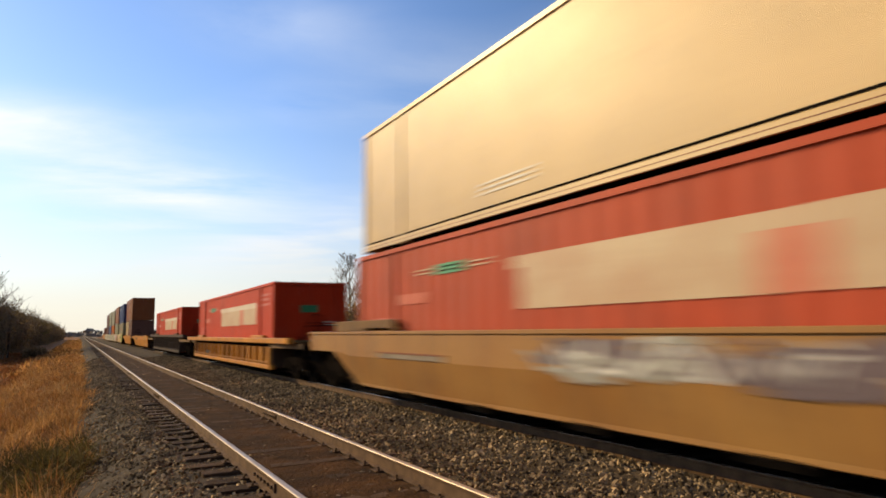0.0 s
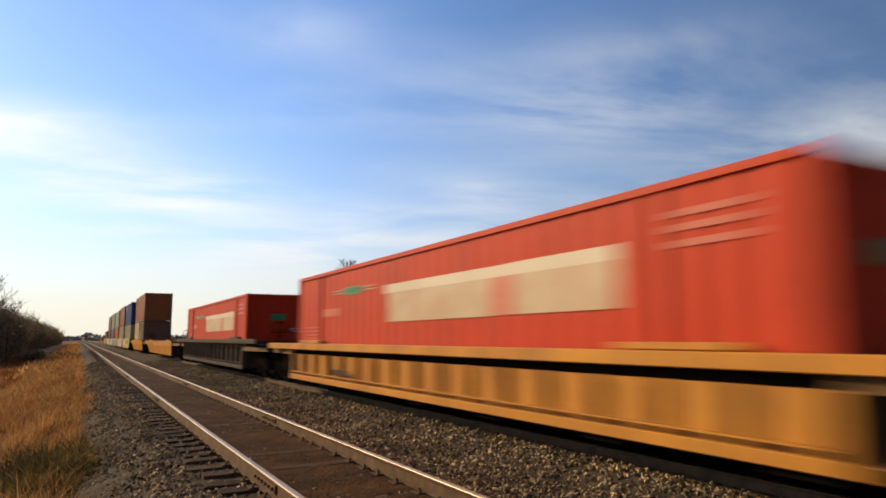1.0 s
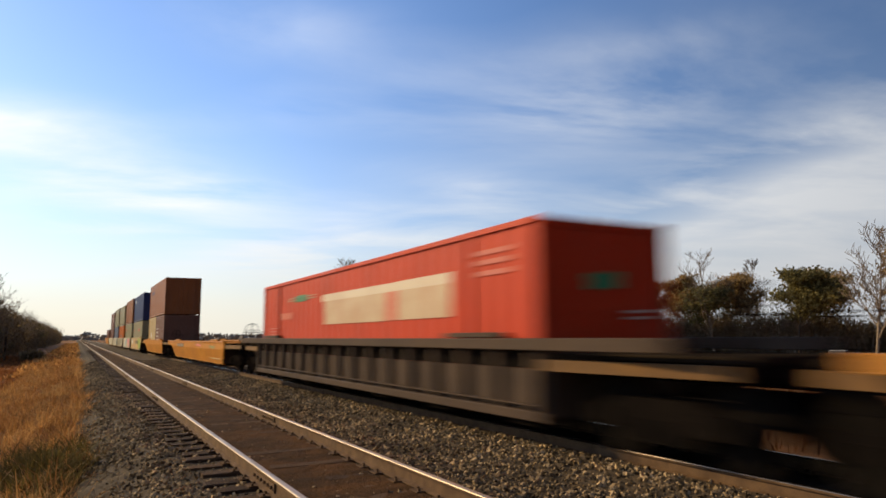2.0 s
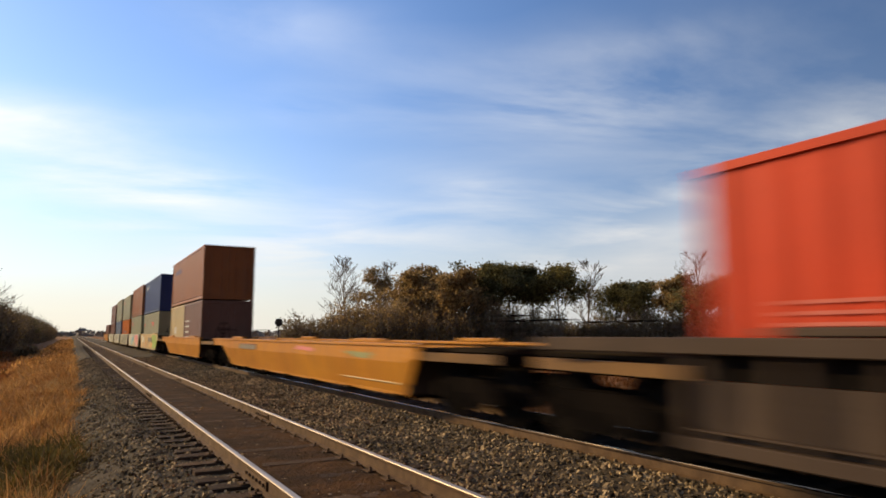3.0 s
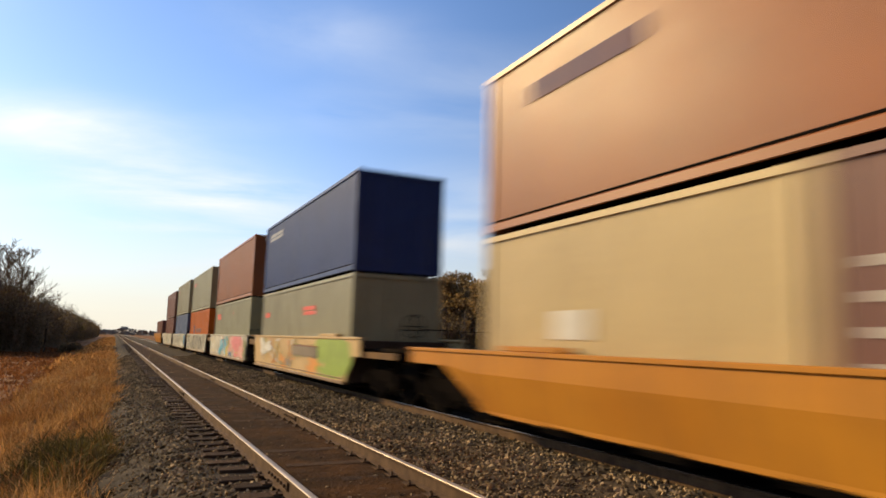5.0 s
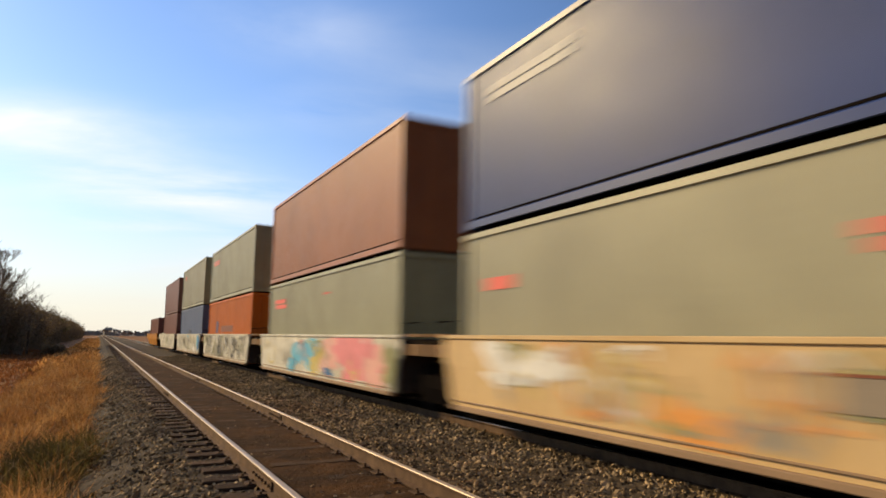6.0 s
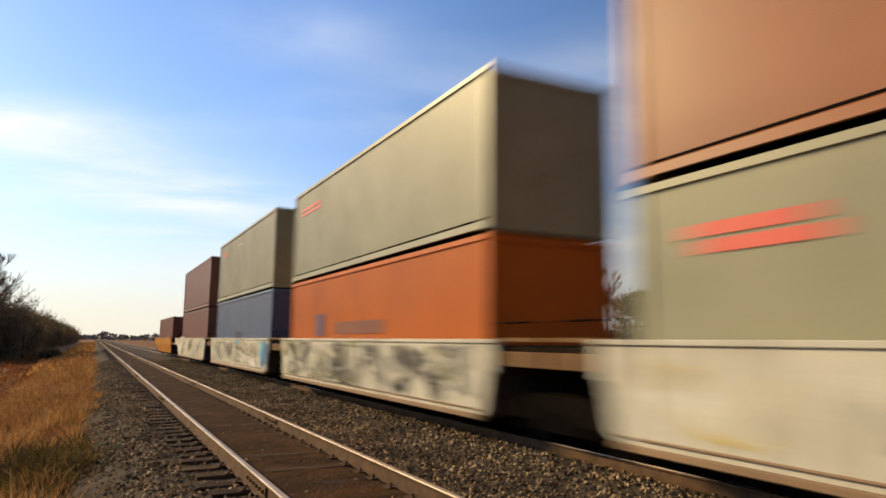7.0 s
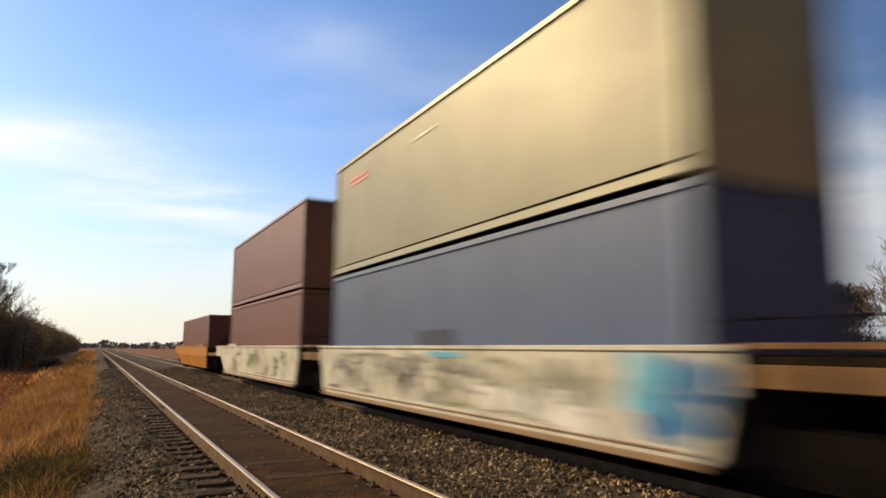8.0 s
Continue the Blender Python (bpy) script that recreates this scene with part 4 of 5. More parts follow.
plate = plate_data()
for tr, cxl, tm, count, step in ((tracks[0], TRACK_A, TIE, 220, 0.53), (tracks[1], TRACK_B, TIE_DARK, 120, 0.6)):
    var = [tie_data(i) for i in range(6)]
    for me in var:
        me.materials.append(tm)
    for i in range(count):
        y = -5.0 + i * step + rng.uniform(-0.05, 0.05)
        t = link("tie", rng.choice(var), None, tr, m=pose(cxl + rng.uniform(-0.05, 0.05), y, rng.uniform(-0.012, 0.006), 0, 0, rng.uniform(-1.2, 1.2)))
        if i < 60:
            for sx in (-1, 1):
                link("tie_plate", plate, RAIL_RUST, tr, m=pose(cxl + sx * GAUGE / 2, y, 0.002))


def scatter(name, material, label, category, base_v, base_f, places, sizes, tilt, rng_seed, flat=1.0):
    """Join many small turned copies of one shape into one mesh."""
    r = np.random.RandomState(rng_seed)
    base_v = np.array(base_v, float)
    n = len(places)
    nv = len(base_v)
    jit = 1 + 0.35 * r.uniform(-1, 1, (n, nv, 1))
    v = base_v[None] * jit
    sc = np.array(sizes)[:, None, None] * r.uniform(0.7, 1.35, (n, 1, 3))
    v = v * sc
    ang = r.uniform(0, 2 * np.pi, n)
    tl = r.uniform(-tilt, tilt, n)
    c, s = np.cos(tl)[:, None], np.sin(tl)[:, None]
    y, z = v[..., 1] * c - v[..., 2] * s, v[..., 1] * s + v[..., 2] * c
    v = np.stack((v[..., 0], y, z), -1)
    c, s = np.cos(ang)[:, None], np.sin(ang)[:, None]
    x, y = v[..., 0] * c - v[..., 1] * s, v[..., 0] * s + v[..., 1] * c
    v = np.stack((x, y, v[..., 2]), -1) + np.array(places)[:, None, :]
    base_f = np.array(base_f)
    f = (base_f[None] + (np.arange(n) * nv)[:, None, None]).reshape(-1, base_f.shape[1])
    me = bpy.data.meshes.new(name)
    me.from_pydata(v.reshape(-1, 3).tolist(), [], f.tolist())
    return tagged(link(name, me, material), label, category, kind="stuff")


def ballast_z(x):
    for (a, za), (b, zb) in zip(prof, prof[1:]):
        if a <= x <= b:
            return za + (zb - za) * (x - a) / (b - a)
    return -0.8


OCTA_V = [(1, 0, 0), (0, 1, 0), (-1, 0, 0), (0, -1, 0), (0.15, 0.1, 0.8), (-0.1, -0.15, -0.8), (0.7, 0.6, 0.45), (-0.65, -0.6, 0.4)]
OCTA_F = [(0, 6, 4), (6, 1, 4), (1, 2, 4), (2, 7, 4), (7, 3, 4), (3, 0, 4), (0, 1, 6), (2, 3, 7), (1, 0, 5), (2, 1, 5), (3, 2, 5), (0, 3, 5)]
rr = np.random.RandomState(8)
places, sizes = [], []
while len(places) < 68000:
    u = rr.uniform()
    y = -4.0 + 60 * u ** 1.7
    x = rr.uniform(-0.1, 6.4)
    if TRACK_A - 0.78 < x < TRACK_A + 0.78 and rr.uniform() > 0.07:
        continue
    if x > 6.04 or (x > 5.85 and rr.uniform() < (x - 5.85) / 0.25):
        continue
    if 1.28 < x < 1.80 and y < 12.5 and rr.uniform() < 0.5:
        continue
    if x < 0.5 and rr.uniform() < 0.35:
        continue
    if abs(abs(x - TRACK_A) - GAUGE / 2) < 0.09:
        continue
    places.append((x, y, ballast_z(x) + rr.uniform(-0.008, 0.018) + (-0.005 if 1.3 < x < 3.9 else 0.0)))
    sizes.append(0.012 + 0.026 * rr.uniform() ** 1.5)
scatter("ballast_stones", STONE, "loose crushed grey and brown stones", "stones", OCTA_V, OCTA_F, places, sizes, 1.2, 3)


def grass(name, material, label, n, seed, xr, yr, hr, power=1.8, blades=7, spread=0.10, width=0.006, dens=None, bend=0.9):
    """Tufts of bent dry blades, each a strip of three joints."""
    r = np.random.RandomState(seed)
    vs, fs = [], []
    made = 0
    while made < n:
        x = r.uniform(*xr)
        y = yr[0] + (yr[1] - yr[0]) * r.uniform() ** power
        if dens and r.uniform() > dens(x, y):
            continue
        if y < 2.0 and x > -0.9:
            continue
        made += 1
        far_k = 1 + max(0.0, y - 8) * 0.055
        hh = r.uniform(*hr) * (0.75 + 0.55 * noise.noise(Vector((x * 1.6, y * 0.9, seed))) + 0.35 * noise.noise(Vector((x * 4.0, y * 2.5, seed))))
        base = bank(x) - 0.05
        for b in range(blades):
            a = r.uniform(0, 6.283)
            lean = r.uniform(0.1, bend) * hh
            h = hh * r.uniform(0.6, 1.15)
            bx, by = x + r.normal(0, spread), y + r.normal(0, spread)
            wd = width * far_k * r.uniform(0.6, 1.4)
            px, py = -math.sin(a) * wd, math.cos(a) * wd
            k = len(vs)
            for t, q in ((0, 1.0), (0.55, 0.85), (1.0, 0.15)):
                cx_, cy_, cz = bx + math.cos(a) * lean * t * t, by + math.sin(a) * lean * t * t, base + h * t * (1 - 0.22 * t)
                vs.append((cx_ - px * q, cy_ - py * q, cz))
                vs.append((cx_ + px * q, cy_ + py * q, cz))
            fs += [(k, k + 1, k + 3, k + 2), (k + 2, k + 3, k + 5, k + 4)]
    me = bpy.data.meshes.new(name)
    me.from_pydata(vs, [], fs)
    return tagged(link(name, me, material), label, "grass", kind="stuff")


def verge(x, y):
    """How thickly the verge is grown over: it thins out unevenly towards the ballast and the field."""
    rim = 0.42 + 0.34 * noise.noise(Vector((0.0, y * 0.45, 11))) + 0.18 * noise.noise(Vector((x, y * 1.5, 6)))
    k = max(0.0, min(1.0, (rim - x) / 0.35)) * max(0.12, min(1.0, (x + 3.3) / 1.6))
    return k * max(0.05, 0.50 + 1.7 * noise.noise(Vector((x * 1.0, y * 0.45, 2))))


grass("golden_grass", GRASS_GOLD, "tall dry golden grass on the bank", 14500, 21, (-3.3, 0.75), (-3.5, 75), (0.30, 0.85), 1.5, 9, 0.08, 0.0048,
      lambda x, y: verge(x, y) * (0.35 if (10.0 < y < 15.5 and -1.3 < x) else 1.0), 1.0)
grass("bent_stems", GRASS_PALE, "pale seed heads and bent stems in the dry grass", 2600, 27, (-2.8, 0.4), (2.0, 60), (0.45, 0.85), 1.5, 5, 0.07, 0.004,
      lambda x, y: verge(x, y) * max(0.0, 0.3 + 1.8 * noise.noise(Vector((x * 0.9, y * 0.4, 7)))), 1.2)
grass("russet_grass", GRASS_RUST, "russet undergrowth in the golden grass", 7000, 28, (-3.4, 0.45), (-3.5, 70), (0.2, 0.55), 1.6, 8, 0.10, 0.006,
      lambda x, y: max(0.0, min(1.0, (0.45 - x + 0.4 * noise.noise(Vector((0.0, y * 0.5, 17)))) / 0.4)), 1.0)
grass("russet_grass", GRASS_RUST, "low russet field grass", 9000, 22, (-24, -3.0), (-6, 130), (0.2, 0.5), 1.3, 6, 0.25, 0.012)
grass("golden_grass", GRASS_GOLD, "dry golden grass along the far bank", 4000, 24, (-3.6, 0.0), (55, 330), (0.4, 0.85), 1.2, 6, 0.4, 0.02)
grass("green_weeds", GRASS_GREEN, "dull green weeds in a clump at the ballast's edge", 620, 23, (-1.3, 0.3), (10.0, 16.0), (0.35, 0.8), 1.0, 10, 0.11, 0.010,
      lambda x, y: max(0.0, 1.0 - ((x + 0.45) / 0.8) ** 2 - ((y - 13.0) / 3.2) ** 2), 1.1)
grass("green_weeds", GRASS_GREEN, "low green weeds at the ballast's edge", 620, 25, (-0.4, 0.75), (8.0, 45), (0.12, 0.34), 1.3, 8, 0.09, 0.008, None, 1.1)
grass("green_weeds", GRASS_DARK, "dark low weeds at the foot of the ballast", 1300, 29, (0.0, 0.9), (7.5, 16.5), (0.2, 0.5), 1.0, 10, 0.09, 0.008,
      lambda x, y: max(0.0, 0.6 + 1.5 * noise.noise(Vector((x * 1.5, y * 0.9, 31)))), 1.1)
grass("russet_grass", GRASS_RUST, "russet grass beyond the far track", 5000, 26, (11, 60), (10, 140), (0.4, 0.8), 1.1, 6, 0.3, 0.02)

# ================= trees =================
BARK = mat("dark_bark", (0.060, 0.045, 0.034), (0.035, 0.027, 0.021), 3.0, 0.9, bump=0.02, bump_scale=12, spec=0.08)
TWIG = mat("grey_twig_bark", (0.27, 0.20, 0.135), (0.17, 0.13, 0.09), 3.0, 0.9, spec=0.08)
LEAF_OLIVE = mat("olive_autumn_leaf", (0.20, 0.165, 0.06), (0.115, 0.10, 0.042), 0.25, 0.7, island=0.5, thin=0.45, spec=0.08)
LEAF_BROWN = mat("brown_autumn_leaf", (0.36, 0.235, 0.10), (0.23, 0.155, 0.07), 0.25, 0.7, island=0.5, thin=0.45, spec=0.08)
LEAF_DARK = mat("dark_hedge_leaf", (0.23, 0.165, 0.088), (0.13, 0.098, 0.056), 0.25, 0.8, island=0.4, thin=0.35, spec=0.08)

FAR_LEAF = mat("bare_grey_wood", (0.30, 0.26, 0.21), (0.22, 0.19, 0.155), 0.05, 0.9, island=0.3, spec=0.0)


def tree(name, height, seed, label, leaf=None, leaves=0, spread=0.55, start=0.25, twigs=True, levels=4, leaf_size=0.28, bark=None, leaf_top=1.0, limb=0.34, dense=False, fine=0.016):
    """A trunk with forking limbs and, where it has them, clumped leaves at the twig ends."""
    r = random.Random(seed)
    th = tagged(new(name), label, "tree", "trees beside the railway")
    bm = bmesh.new()
    tips = []

    def grow(p, d, length, rad, lev):
        pts, rads = [p], [rad]
        n = 6 if lev == 0 else 3
        for i in range(n):
            wob = 0.10 if lev == 0 else 0.22
            d = (d + Vector((r.uniform(-1, 1), r.uniform(-1, 1), r.uniform(-0.3, 0.7))) * wob).normalized()
            p = p + d * length / n
            pts.append(p)
            rads.append(max(fine, rad * (1 - (0.85 if lev == 0 else 0.6) * (i + 1) / n)))
        tube(bm, pts, rads, 6 if lev == 0 else (4 if lev == 1 else 3))
        if lev >= levels - 1:
            tips.extend(pts[1:])
            return
        kids = (17, 7, 5, 3)[lev] if dense else (15, 6, 4, 3)[lev]
        for k in range(kids):
            f = start + (1 - start) * (k + r.random()) / kids if lev == 0 else r.uniform(0.3, 1.0)
            f = min(f, 0.999)
            j = min(n - 1, int(f * n))
            q = pts[j].lerp(pts[j + 1], f * n - j)
            a = r.uniform(0, 6.283)
            dd = (d * (1 - spread) + Vector((math.cos(a), math.sin(a), 0)) * spread + Vector((0, 0, 0.2))).normalized()
            if lev == 0:
                grow(q, dd, height * limb * (1.05 - 0.7 * (f - start) / (1 - start)) * r.uniform(0.75, 1.2), max(0.03, rads[j] * 0.5), 1)
            else:
                grow(q, dd, length * r.uniform(0.4, 0.62), max(0.018, rads[j] * 0.6), lev + 1)

    grow(Vector((0, 0, -0.3)), Vector((0, 0, 1)), height * 0.9, height * 0.014, 0)
    part("trunk", bm, bark or BARK, th)
    if leaf:
        vs, fs = [], []
        cand = [t for t in tips if t.z < height * leaf_top]
        for i in range(leaves):
            c = r.choice(cand) + Vector((r.gauss(0, 0.46), r.gauss(0, 0.46), r.gauss(0, 0.28)))
            u = Vector((r.gauss(0, 1), r.gauss(0, 1), r.gauss(0, 1))).normalized()
            w = u.orthogonal().normalized()
            s = leaf_size * r.uniform(0.5, 1.2)
            k = len(vs)
            vs += [tuple(c + u * s * 0.5), tuple(c + w * s * 0.32), tuple(c - u * s * 0.5), tuple(c - w * s * 0.32)]
            fs.append((k, k + 1, k + 2, k + 3))
        me = bpy.data.meshes.new("crown")
        me.from_pydata(vs, [], fs)
        link("crown", me, leaf, th)
    return th


def shrub(name, label, w, d, h, n, seed, leaf):
    """A thicket: many thin stems and small leaves with an uneven top."""
    r = random.Random(seed)
    th = tagged(new(name), label, "bush", "thickets beside the railway")
    bm = bmesh.new()
    vs, fs = [], []
    for i in range(n):
        x, y = r.uniform(-w / 2, w / 2), r.uniform(-d / 2, d / 2)
        hh = h * (0.55 + 0.45 * (0.5 + 0.5 * noise.noise(Vector((x * 0.35, y * 0.35, seed))) * 2)) * r.uniform(0.8, 1.1)
        a = r.uniform(0, 6.283)
        tip = Vector((x + math.cos(a) * hh * 0.22, y + math.sin(a) * hh * 0.22, hh))
        mid = Vector((x, y, 0)).lerp(tip, 0.55) + Vector((r.uniform(-0.2, 0.2), r.uniform(-0.2, 0.2), 0.1))
        tube(bm, [(x, y, -0.2), tuple(mid), tuple(tip)], [0.05, 0.03, 0.01], 3)
        for k in range(3):
            fork = Vector((x, y, 0)).lerp(tip, r.uniform(0.35, 0.9))
            out_ = fork + Vector((r.gauss(0, 0.13), r.gauss(0, 0.13), r.uniform(0.12, 0.26))) * hh
            tube(bm, [tuple(fork), tuple(out_)], [0.03, 0.016], 3)
        for k in range(30):
            t = r.uniform(0.1, 1.0) ** 0.8
            c = (Vector((x, y, 0)).lerp(mid, t / 0.55) if t < 0.55 else mid.lerp(tip, (t - 0.55) / 0.45)) + Vector((r.gauss(0, 0.3), r.gauss(0, 0.3), r.gauss(0, 0.15) - 0.1))
            u = Vector((r.gauss(0, 1), r.gauss(0, 1), r.gauss(0, 1))).normalized()
            q = u.orthogonal().normalized()
            s = r.uniform(0.18, 0.40)
            b = len(vs)
            vs += [tuple(c + u * s * 0.5), tuple(c + q * s * 0.35), tuple(c - u * s * 0.5), tuple(c - q * s * 0.35)]
            fs.append((b, b + 1, b + 2, b + 3))
    part("undergrowth", bm, TWIG, th)
    me = bpy.data.meshes.new("foliage")
    me.from_pydata(vs, [], fs)
    link("foliage", me, leaf, th)
    return th


def at_angle(deg, dist):
    """A place by its angle to the right of the track and its distance."""
    x, y = dist * math.sin(radians(deg)), dist * math.cos(radians(deg))
    return x, y, bank(x)


def place(ob, x, y, z, rz, used):
    """Set the first one down where it stands and copy it after that."""
    if ob.name in used:
        return copy_thing(ob, pose(x, y, z, 0, 0, rz))
    used.add(ob.name)
    ob.matrix_basis = pose(x, y, z, 0, 0, rz)
    return ob


BARE1 = tree("bare_tree", 15.0, 31, "bare grey-brown tree with fine twigs", None, 0, 0.5, 0.15, bark=TWIG, limb=0.34, dense=True, fine=0.024)
BARE2 = tree("bare_tree", 14.5, 32, "bare slender tree with upright twigs", None, 0, 0.42, 0.2, bark=TWIG, limb=0.32, dense=True, fine=0.024)
LEAFY1 = tree("leafy_tree", 12.4, 33, "olive brown autumn tree with a broad crown", LEAF_OLIVE, 9000, 0.66, 0.42, leaf_size=0.38, limb=0.42)
LEAFY2 = tree("leafy_tree", 11.2, 34, "brown autumn tree with a rounded crown", LEAF_BROWN, 9000, 0.66, 0.32, leaf_size=0.38, limb=0.40)
LEAFY3 = tree("leafy_tree", 10.6, 35, "olive autumn tree with a dense crown", LEAF_OLIVE, 9000, 0.68, 0.36, leaf_size=0.38, limb=0.42)
HALF = tree("half_bare_tree", 14.8, 36, "tall tree, bare on top with olive leaves below", LEAF_OLIVE, 4000, 0.5, 0.15, leaf_top=0.6, bark=TWIG, leaf_size=0.42, limb=0.32)
BUSHY = tree("thinning_tree", 12.6, 37, "thinning brown autumn tree with many twigs", LEAF_BROWN, 4000, 0.6, 0.15, bark=TWIG, leaf_size=0.40, limb=0.36)
THICK1 = shrub("thicket", "dark brown thicket of shrubs and saplings", 13, 8, 7.4, 300, 41, LEAF_DARK)
THICK2 = shrub("thicket", "tall brown thicket of mixed shrubs", 13, 8, 8.0, 300, 42, LEAF_BROWN)
THICK3 = shrub("thicket", "low dark hedge of shrubs under the trees", 13, 7, 5.4, 280, 43, LEAF_DARK)
THICK4 = shrub("thicket", "dark tall thicket along the railway", 13, 7, 9.6, 300, 45, LEAF_DARK)
BUSH = shrub("bush", "small dark bush standing in the field", 1.8, 1.6, 1.6, 30, 44, LEAF_DARK)
used = set()
for ob, deg, dist, rz in ((BARE1, 20.4, 104, 0), (BARE2, 23.6, 108, 40), (BUSHY, 25.6, 94, 0), (BUSHY, 28.0, 95, 100), (BUSHY, 22.3, 97, 40), (LEAFY2, 26.8, 92, 160), (LEAFY2, 29.4, 88, 250), (LEAFY3, 30.8, 90, 0), (LEAFY1, 32.2, 92, 70), (LEAFY1, 34.0, 95, 0),
                          (LEAFY1, 36.0, 96, 210), (LEAFY1, 38.2, 97, 130), (BARE2, 40.4, 106, 150), (LEAFY3, 42.6, 104, 0), (LEAFY3, 45.2, 104, 80), (LEAFY2, 47.6, 103, 200), (HALF, 49.8, 94, 0),
                          (LEAFY2, 50.8, 100, 300), (BARE2, 53.2, 114, 250), (LEAFY3, 55.6, 92, 250), (LEAFY2, 57.6, 98, 20), (BARE1, 60.4, 84, 100), (BUSHY, 63.0, 92, 120), (LEAFY3, 66.0, 98, 10)):
    place(ob, *at_angle(deg, dist), rz, used)
for i, deg in enumerate((19.4, 23.2, 26.6, 30.2, 33.8)):
    place((THICK3, THICK2, THICK2, THICK2, THICK1)[i], *at_angle(deg, 88 + (i % 2) * 3), -deg + (i % 2) * 180, used)
for i, deg in enumerate((36, 40, 44, 47.5, 51, 54.8, 58.5, 62, 66)):
    place(THICK3 if i not in (3, 5) else THICK1, *at_angle(deg, 99), -deg + (i % 2) * 180, used)
# row of trees on the other side, running away along the line
left = random.Random(77)
for ob, x, y, rz in ((BARE1, -12.6, 104, 300), (BARE2, -12.2, 112, 60), (BARE1, -15.0, 112, 190), (BARE2, -16.5, 100, 10), (BUSHY, -18.0, 104, 220), (HALF, -15.5, 124, 30)):
    place(ob, x, y, bank(x), rz, used)
for i in range(24):
    y = 108 + i * 12.5 + 0.42 * max(0, i - 8) ** 2 + left.uniform(-3, 3)
    x = -11.0 + left.uniform(-1.2, 0.8)
    if i % 3 == 0:
        place((LEAFY3, LEAFY2, BUSHY)[(i // 3) % 3], x - 3.5, y, bank(x) - 3.5, left.uniform(0, 360), used)
    place((THICK4, THICK2, THICK4)[i % 3], x - 2.5, y, bank(x) - 0.3, 90 + left.uniform(-12, 12), used)
for i in range(6):
    place(THICK4, -15 - 4.0 * i, 104 + left.uniform(-4, 4), bank(-14) - 0.5, left.uniform(-20, 20), used)
place(BUSH, -5.0, 104, bank(-5.0), 0, used)

# small things beyond the tracks
DARK_WOOD = mat("dark_pole_timber", (0.05, 0.04, 0.032), (0.03, 0.025, 0.02), 4.0, 0.9, stretch=(6, 6, 0.6))
WHITE_PAINT = mat("white_painted_metal", (0.75, 0.74, 0.70), (0.62, 0.60, 0.55), 3.0, 0.6)
SHED_WALL = mat("grey_shed_boards", (0.20, 0.17, 0.14), (0.14, 0.12, 0.10), 4.0, 0.85)


def round_sign(x, y):
    th = tagged(new("railway_sign"), "dark round sign on a thin post beside the far track", "sign")
    bm = bmesh.new()
    tube(bm, [(0, 0, -0.2), (0, 0, 3.8)], 0.05, 8)
    part("post", bm, DARK_WOOD, th)
    bm = bmesh.new()
    tube(bm, [(0, -0.03, 3.8), (0, -0.06, 3.8)], 0.34, 20)
    part("disc", bm, DARK_WOOD, th, "dark round disc")
    th.location = (x, y, bank(x))


def field_pole(x, y, h):
    th = tagged(new("timber_pole"), "dark weathered timber pole by the trees", "pole")
    bm = bmesh.new()
    tube(bm, [(0, 0, -0.3), (0.02, 0, h * 0.5), (0, 0.02, h)], [0.15, 0.13, 0.10], 8)
    part("pole", bm, DARK_WOOD, th)
    part("crossarm", boxes((-0.7, 0.7, -0.18, -0.08, h - 0.7, h - 0.58)), DARK_WOOD, th)
    th.location = (x, y, bank(x))


def shed(x, y, w, d, h, rz, label):
    th = tagged(new("shed"), label, "shed")
    part("wall", boxes((-w / 2, w / 2, -d / 2, d / 2, -0.2, h * 0.55)), SHED_WALL, th)
    bm = bmesh.new()
    e = 0.15
    prism(bm, [(-w / 2 - e, h * 0.55), (0, h), (w / 2 + e, h * 0.55), (w / 2 + e, h * 0.55 + 0.06), (0, h + 0.08), (-w / 2 - e, h * 0.55 + 0.06)], "y", -d / 2 - e, d / 2 + e)
    part("roof", bm, WHITE_PAINT, th, "white metal gable roof")
    th.matrix_basis = pose(x, y, bank(x), 0, 0, rz)


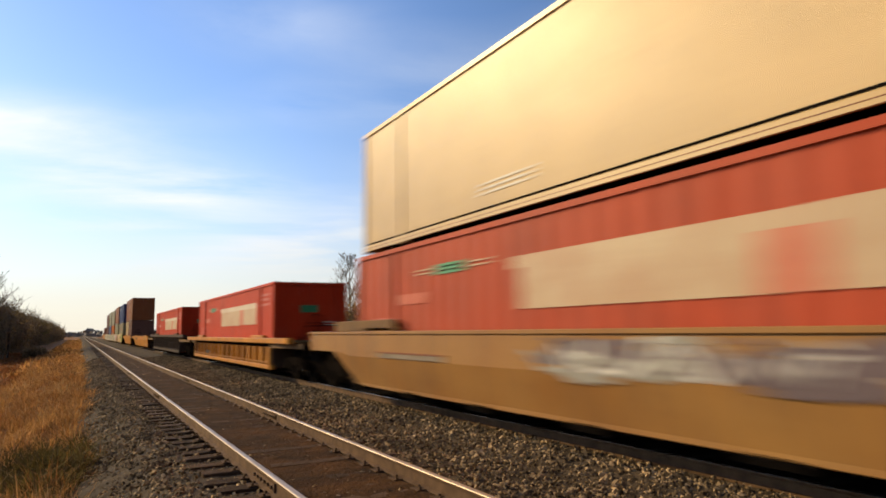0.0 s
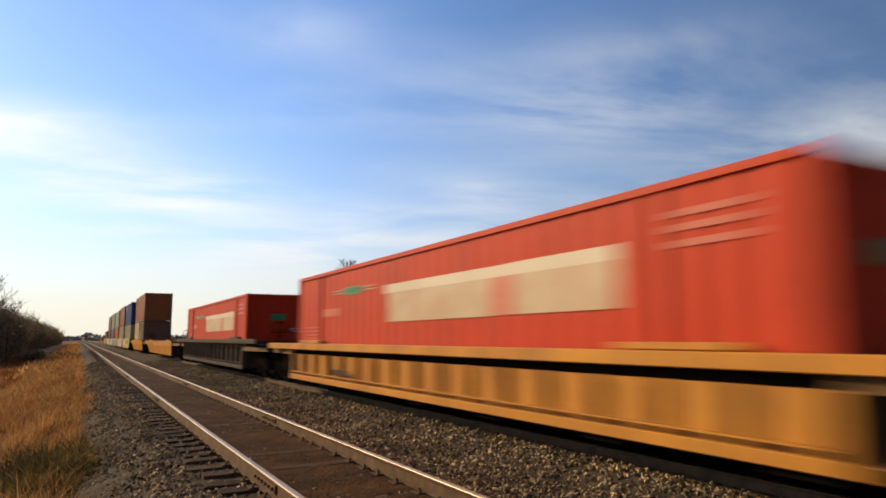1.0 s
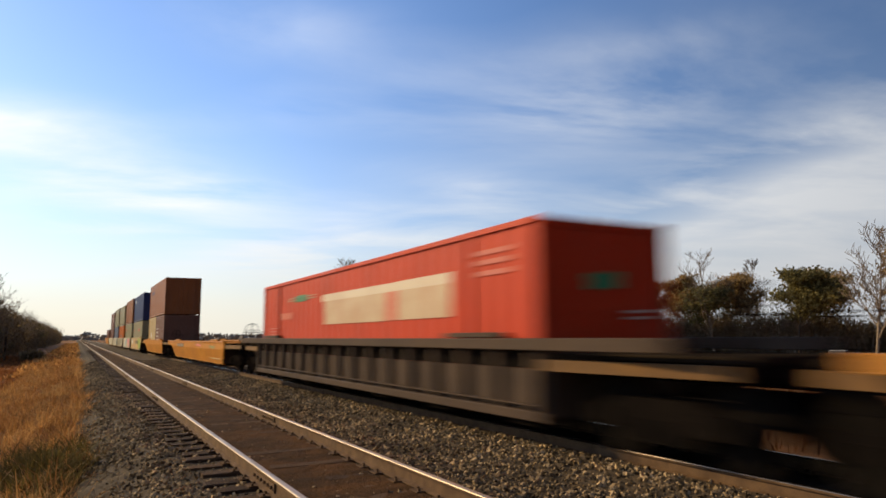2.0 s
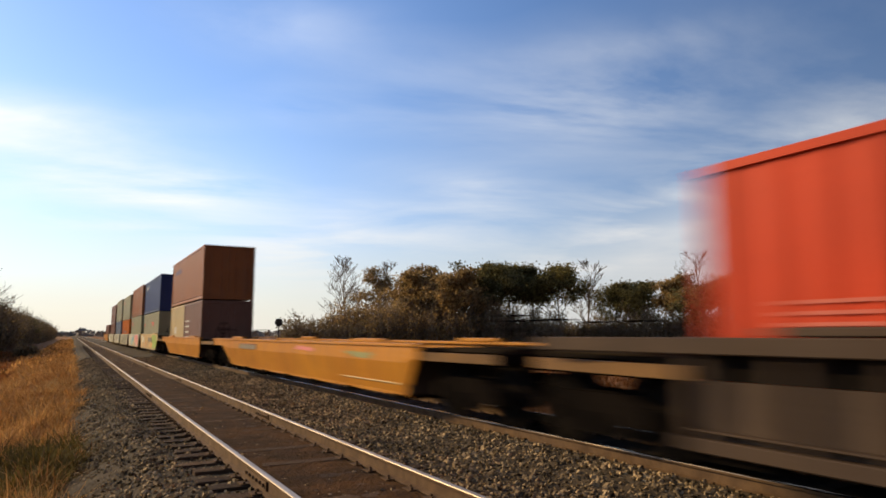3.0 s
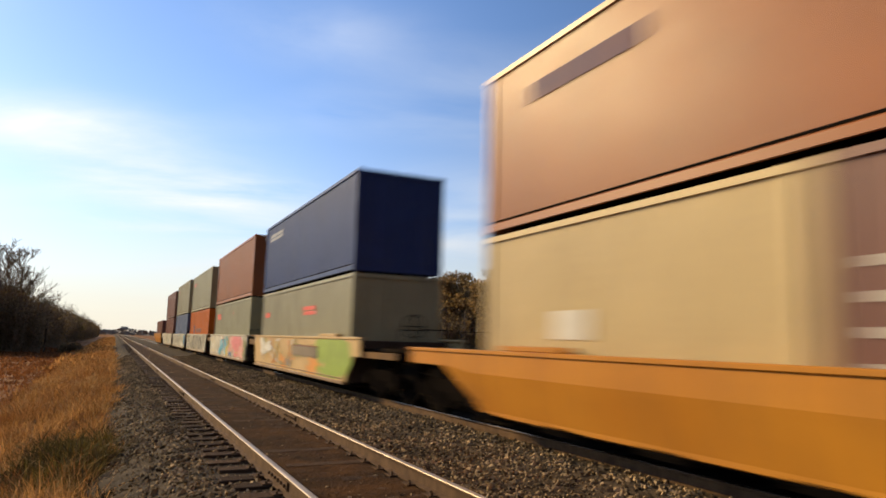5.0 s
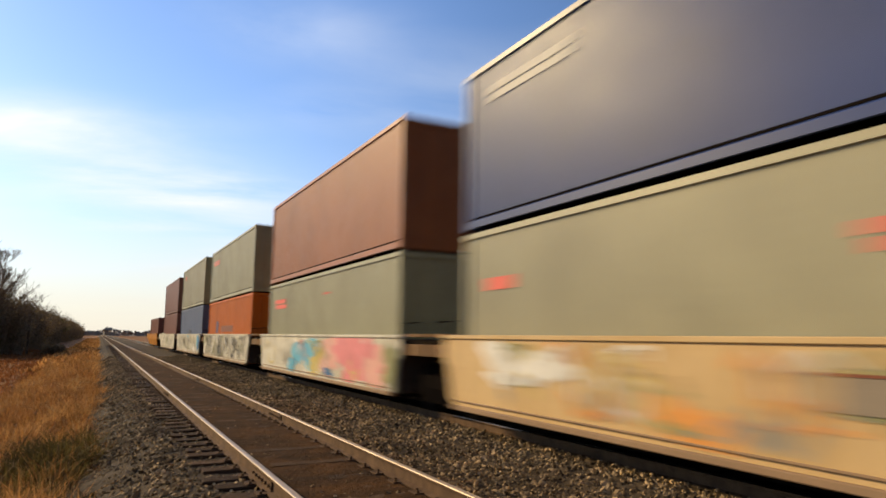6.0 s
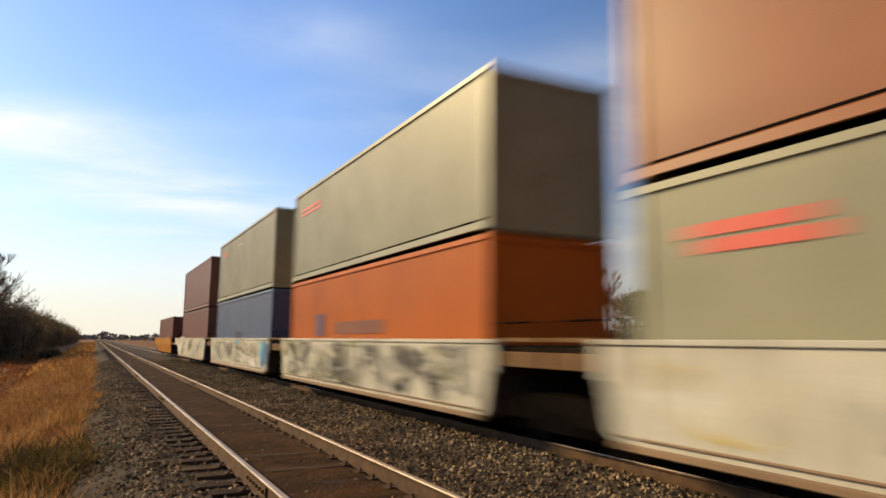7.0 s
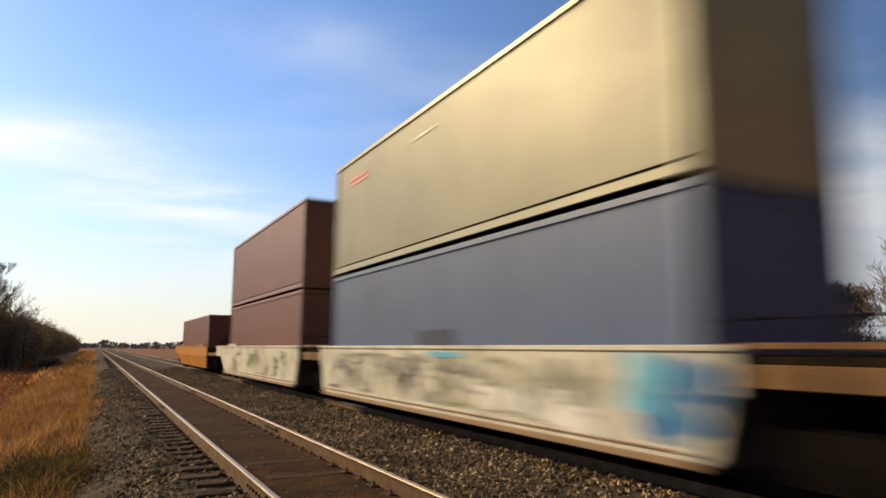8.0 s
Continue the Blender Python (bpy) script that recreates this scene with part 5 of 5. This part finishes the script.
def parked_car(x, y, rz):
    th = tagged(new("parked_car"), "white sedan parked in the field by the trees", "car")
    bm = bmesh.new()
    prism(bm, [(-2.2, 0.35), (2.2, 0.35), (2.22, 0.7), (1.5, 0.85), (0.9, 0.92), (-1.6, 0.95), (-2.2, 0.85)], "x", -0.85, 0.85)
    for v in bm.verts:
        v.co.x, v.co.y = v.co.y, v.co.x
    part("body", bm, WHITE_PAINT, th)
    bm = bmesh.new()
    prism(bm, [(-1.4, 0.94), (0.8, 0.9), (0.2, 1.38), (-0.9, 1.4)], "x", -0.72, 0.72)
    for v in bm.verts:
        v.co.x, v.co.y = v.co.y, v.co.x
    part("cabin", bm, DARK_WOOD, th, "dark glazed cabin")
    part("roof", boxes((-0.92, 0.22, -0.7, 0.7, 1.385, 1.43), bevel=0.015), WHITE_PAINT, th)
    for xx in (-1.35, 1.35):
        for yy in (-0.8, 0.8):
            bm = bmesh.new()
            tube(bm, [(xx, yy - 0.1, 0.32), (xx, yy + 0.1, 0.32)], 0.32, 14)
            part("wheel", bm, UNDER, th)
    th.matrix_basis = pose(x, y, bank(x) + 0.02, 0, 0, rz)


sx_, sy_, _ = at_angle(58.2, 76)
parked_car(sx_, sy_, 20)
round_sign(15.6, 58.5)
field_pole(-8.4, 108, 6.0)
sx_, sy_, _ = at_angle(40.3, 82)
shed(sx_, sy_, 2.6, 3.2, 1.55, -40, "small shed with a white gable roof")
sx_, sy_, _ = at_angle(43.4, 90)
shed(sx_, sy_, 1.5, 1.8, 2.1, -30, "narrow hut with a white roof under the trees")

# far woods on the horizon
r = random.Random(50)
vs, fs = [], []
for i in range(5200):
    deg = r.uniform(-14, 75)
    dist = r.uniform(900, 1300)
    x, y = dist * math.sin(radians(deg)), dist * math.cos(radians(deg))
    hgt = 7 + 4 * noise.noise(Vector((deg * 0.6, 0, 0)))
    c = Vector((x, y, -1.5 + r.uniform(0, hgt)))
    u = Vector((r.gauss(0, 1), r.gauss(0, 1), r.gauss(0, 1))).normalized()
    w = u.orthogonal().normalized()
    s = r.uniform(4, 9)
    k = len(vs)
    vs += [tuple(c + u * s * 0.5), tuple(c + w * s * 0.4), tuple(c - u * s * 0.5), tuple(c - w * s * 0.4)]
    fs.append((k, k + 1, k + 2, k + 3))
me = bpy.data.meshes.new("far_woods")
me.from_pydata(vs, [], fs)
tagged(link("far_woods", me, FAR_LEAF), "low brown woods on the horizon", "woods", kind="stuff")


# ================= what moves =================
def motions():
    times = (0.0, 1.0, 2.0, 3.0, 4.0, 5.0, 6.0, 7.0, 8.0)
    for th, s, z in MOVING:
        walk(th, [(t, pose(TRACK_B, s - SPEED * t, z)) for t in times])
    for ob, y, rad in WHEELS:
        step = math.degrees(SPEED / FPS / rad)
        walk(ob, [(k / FPS, pose(0, y, rad, (k * step) % 360)) for k in range(0, 241)])


motions()
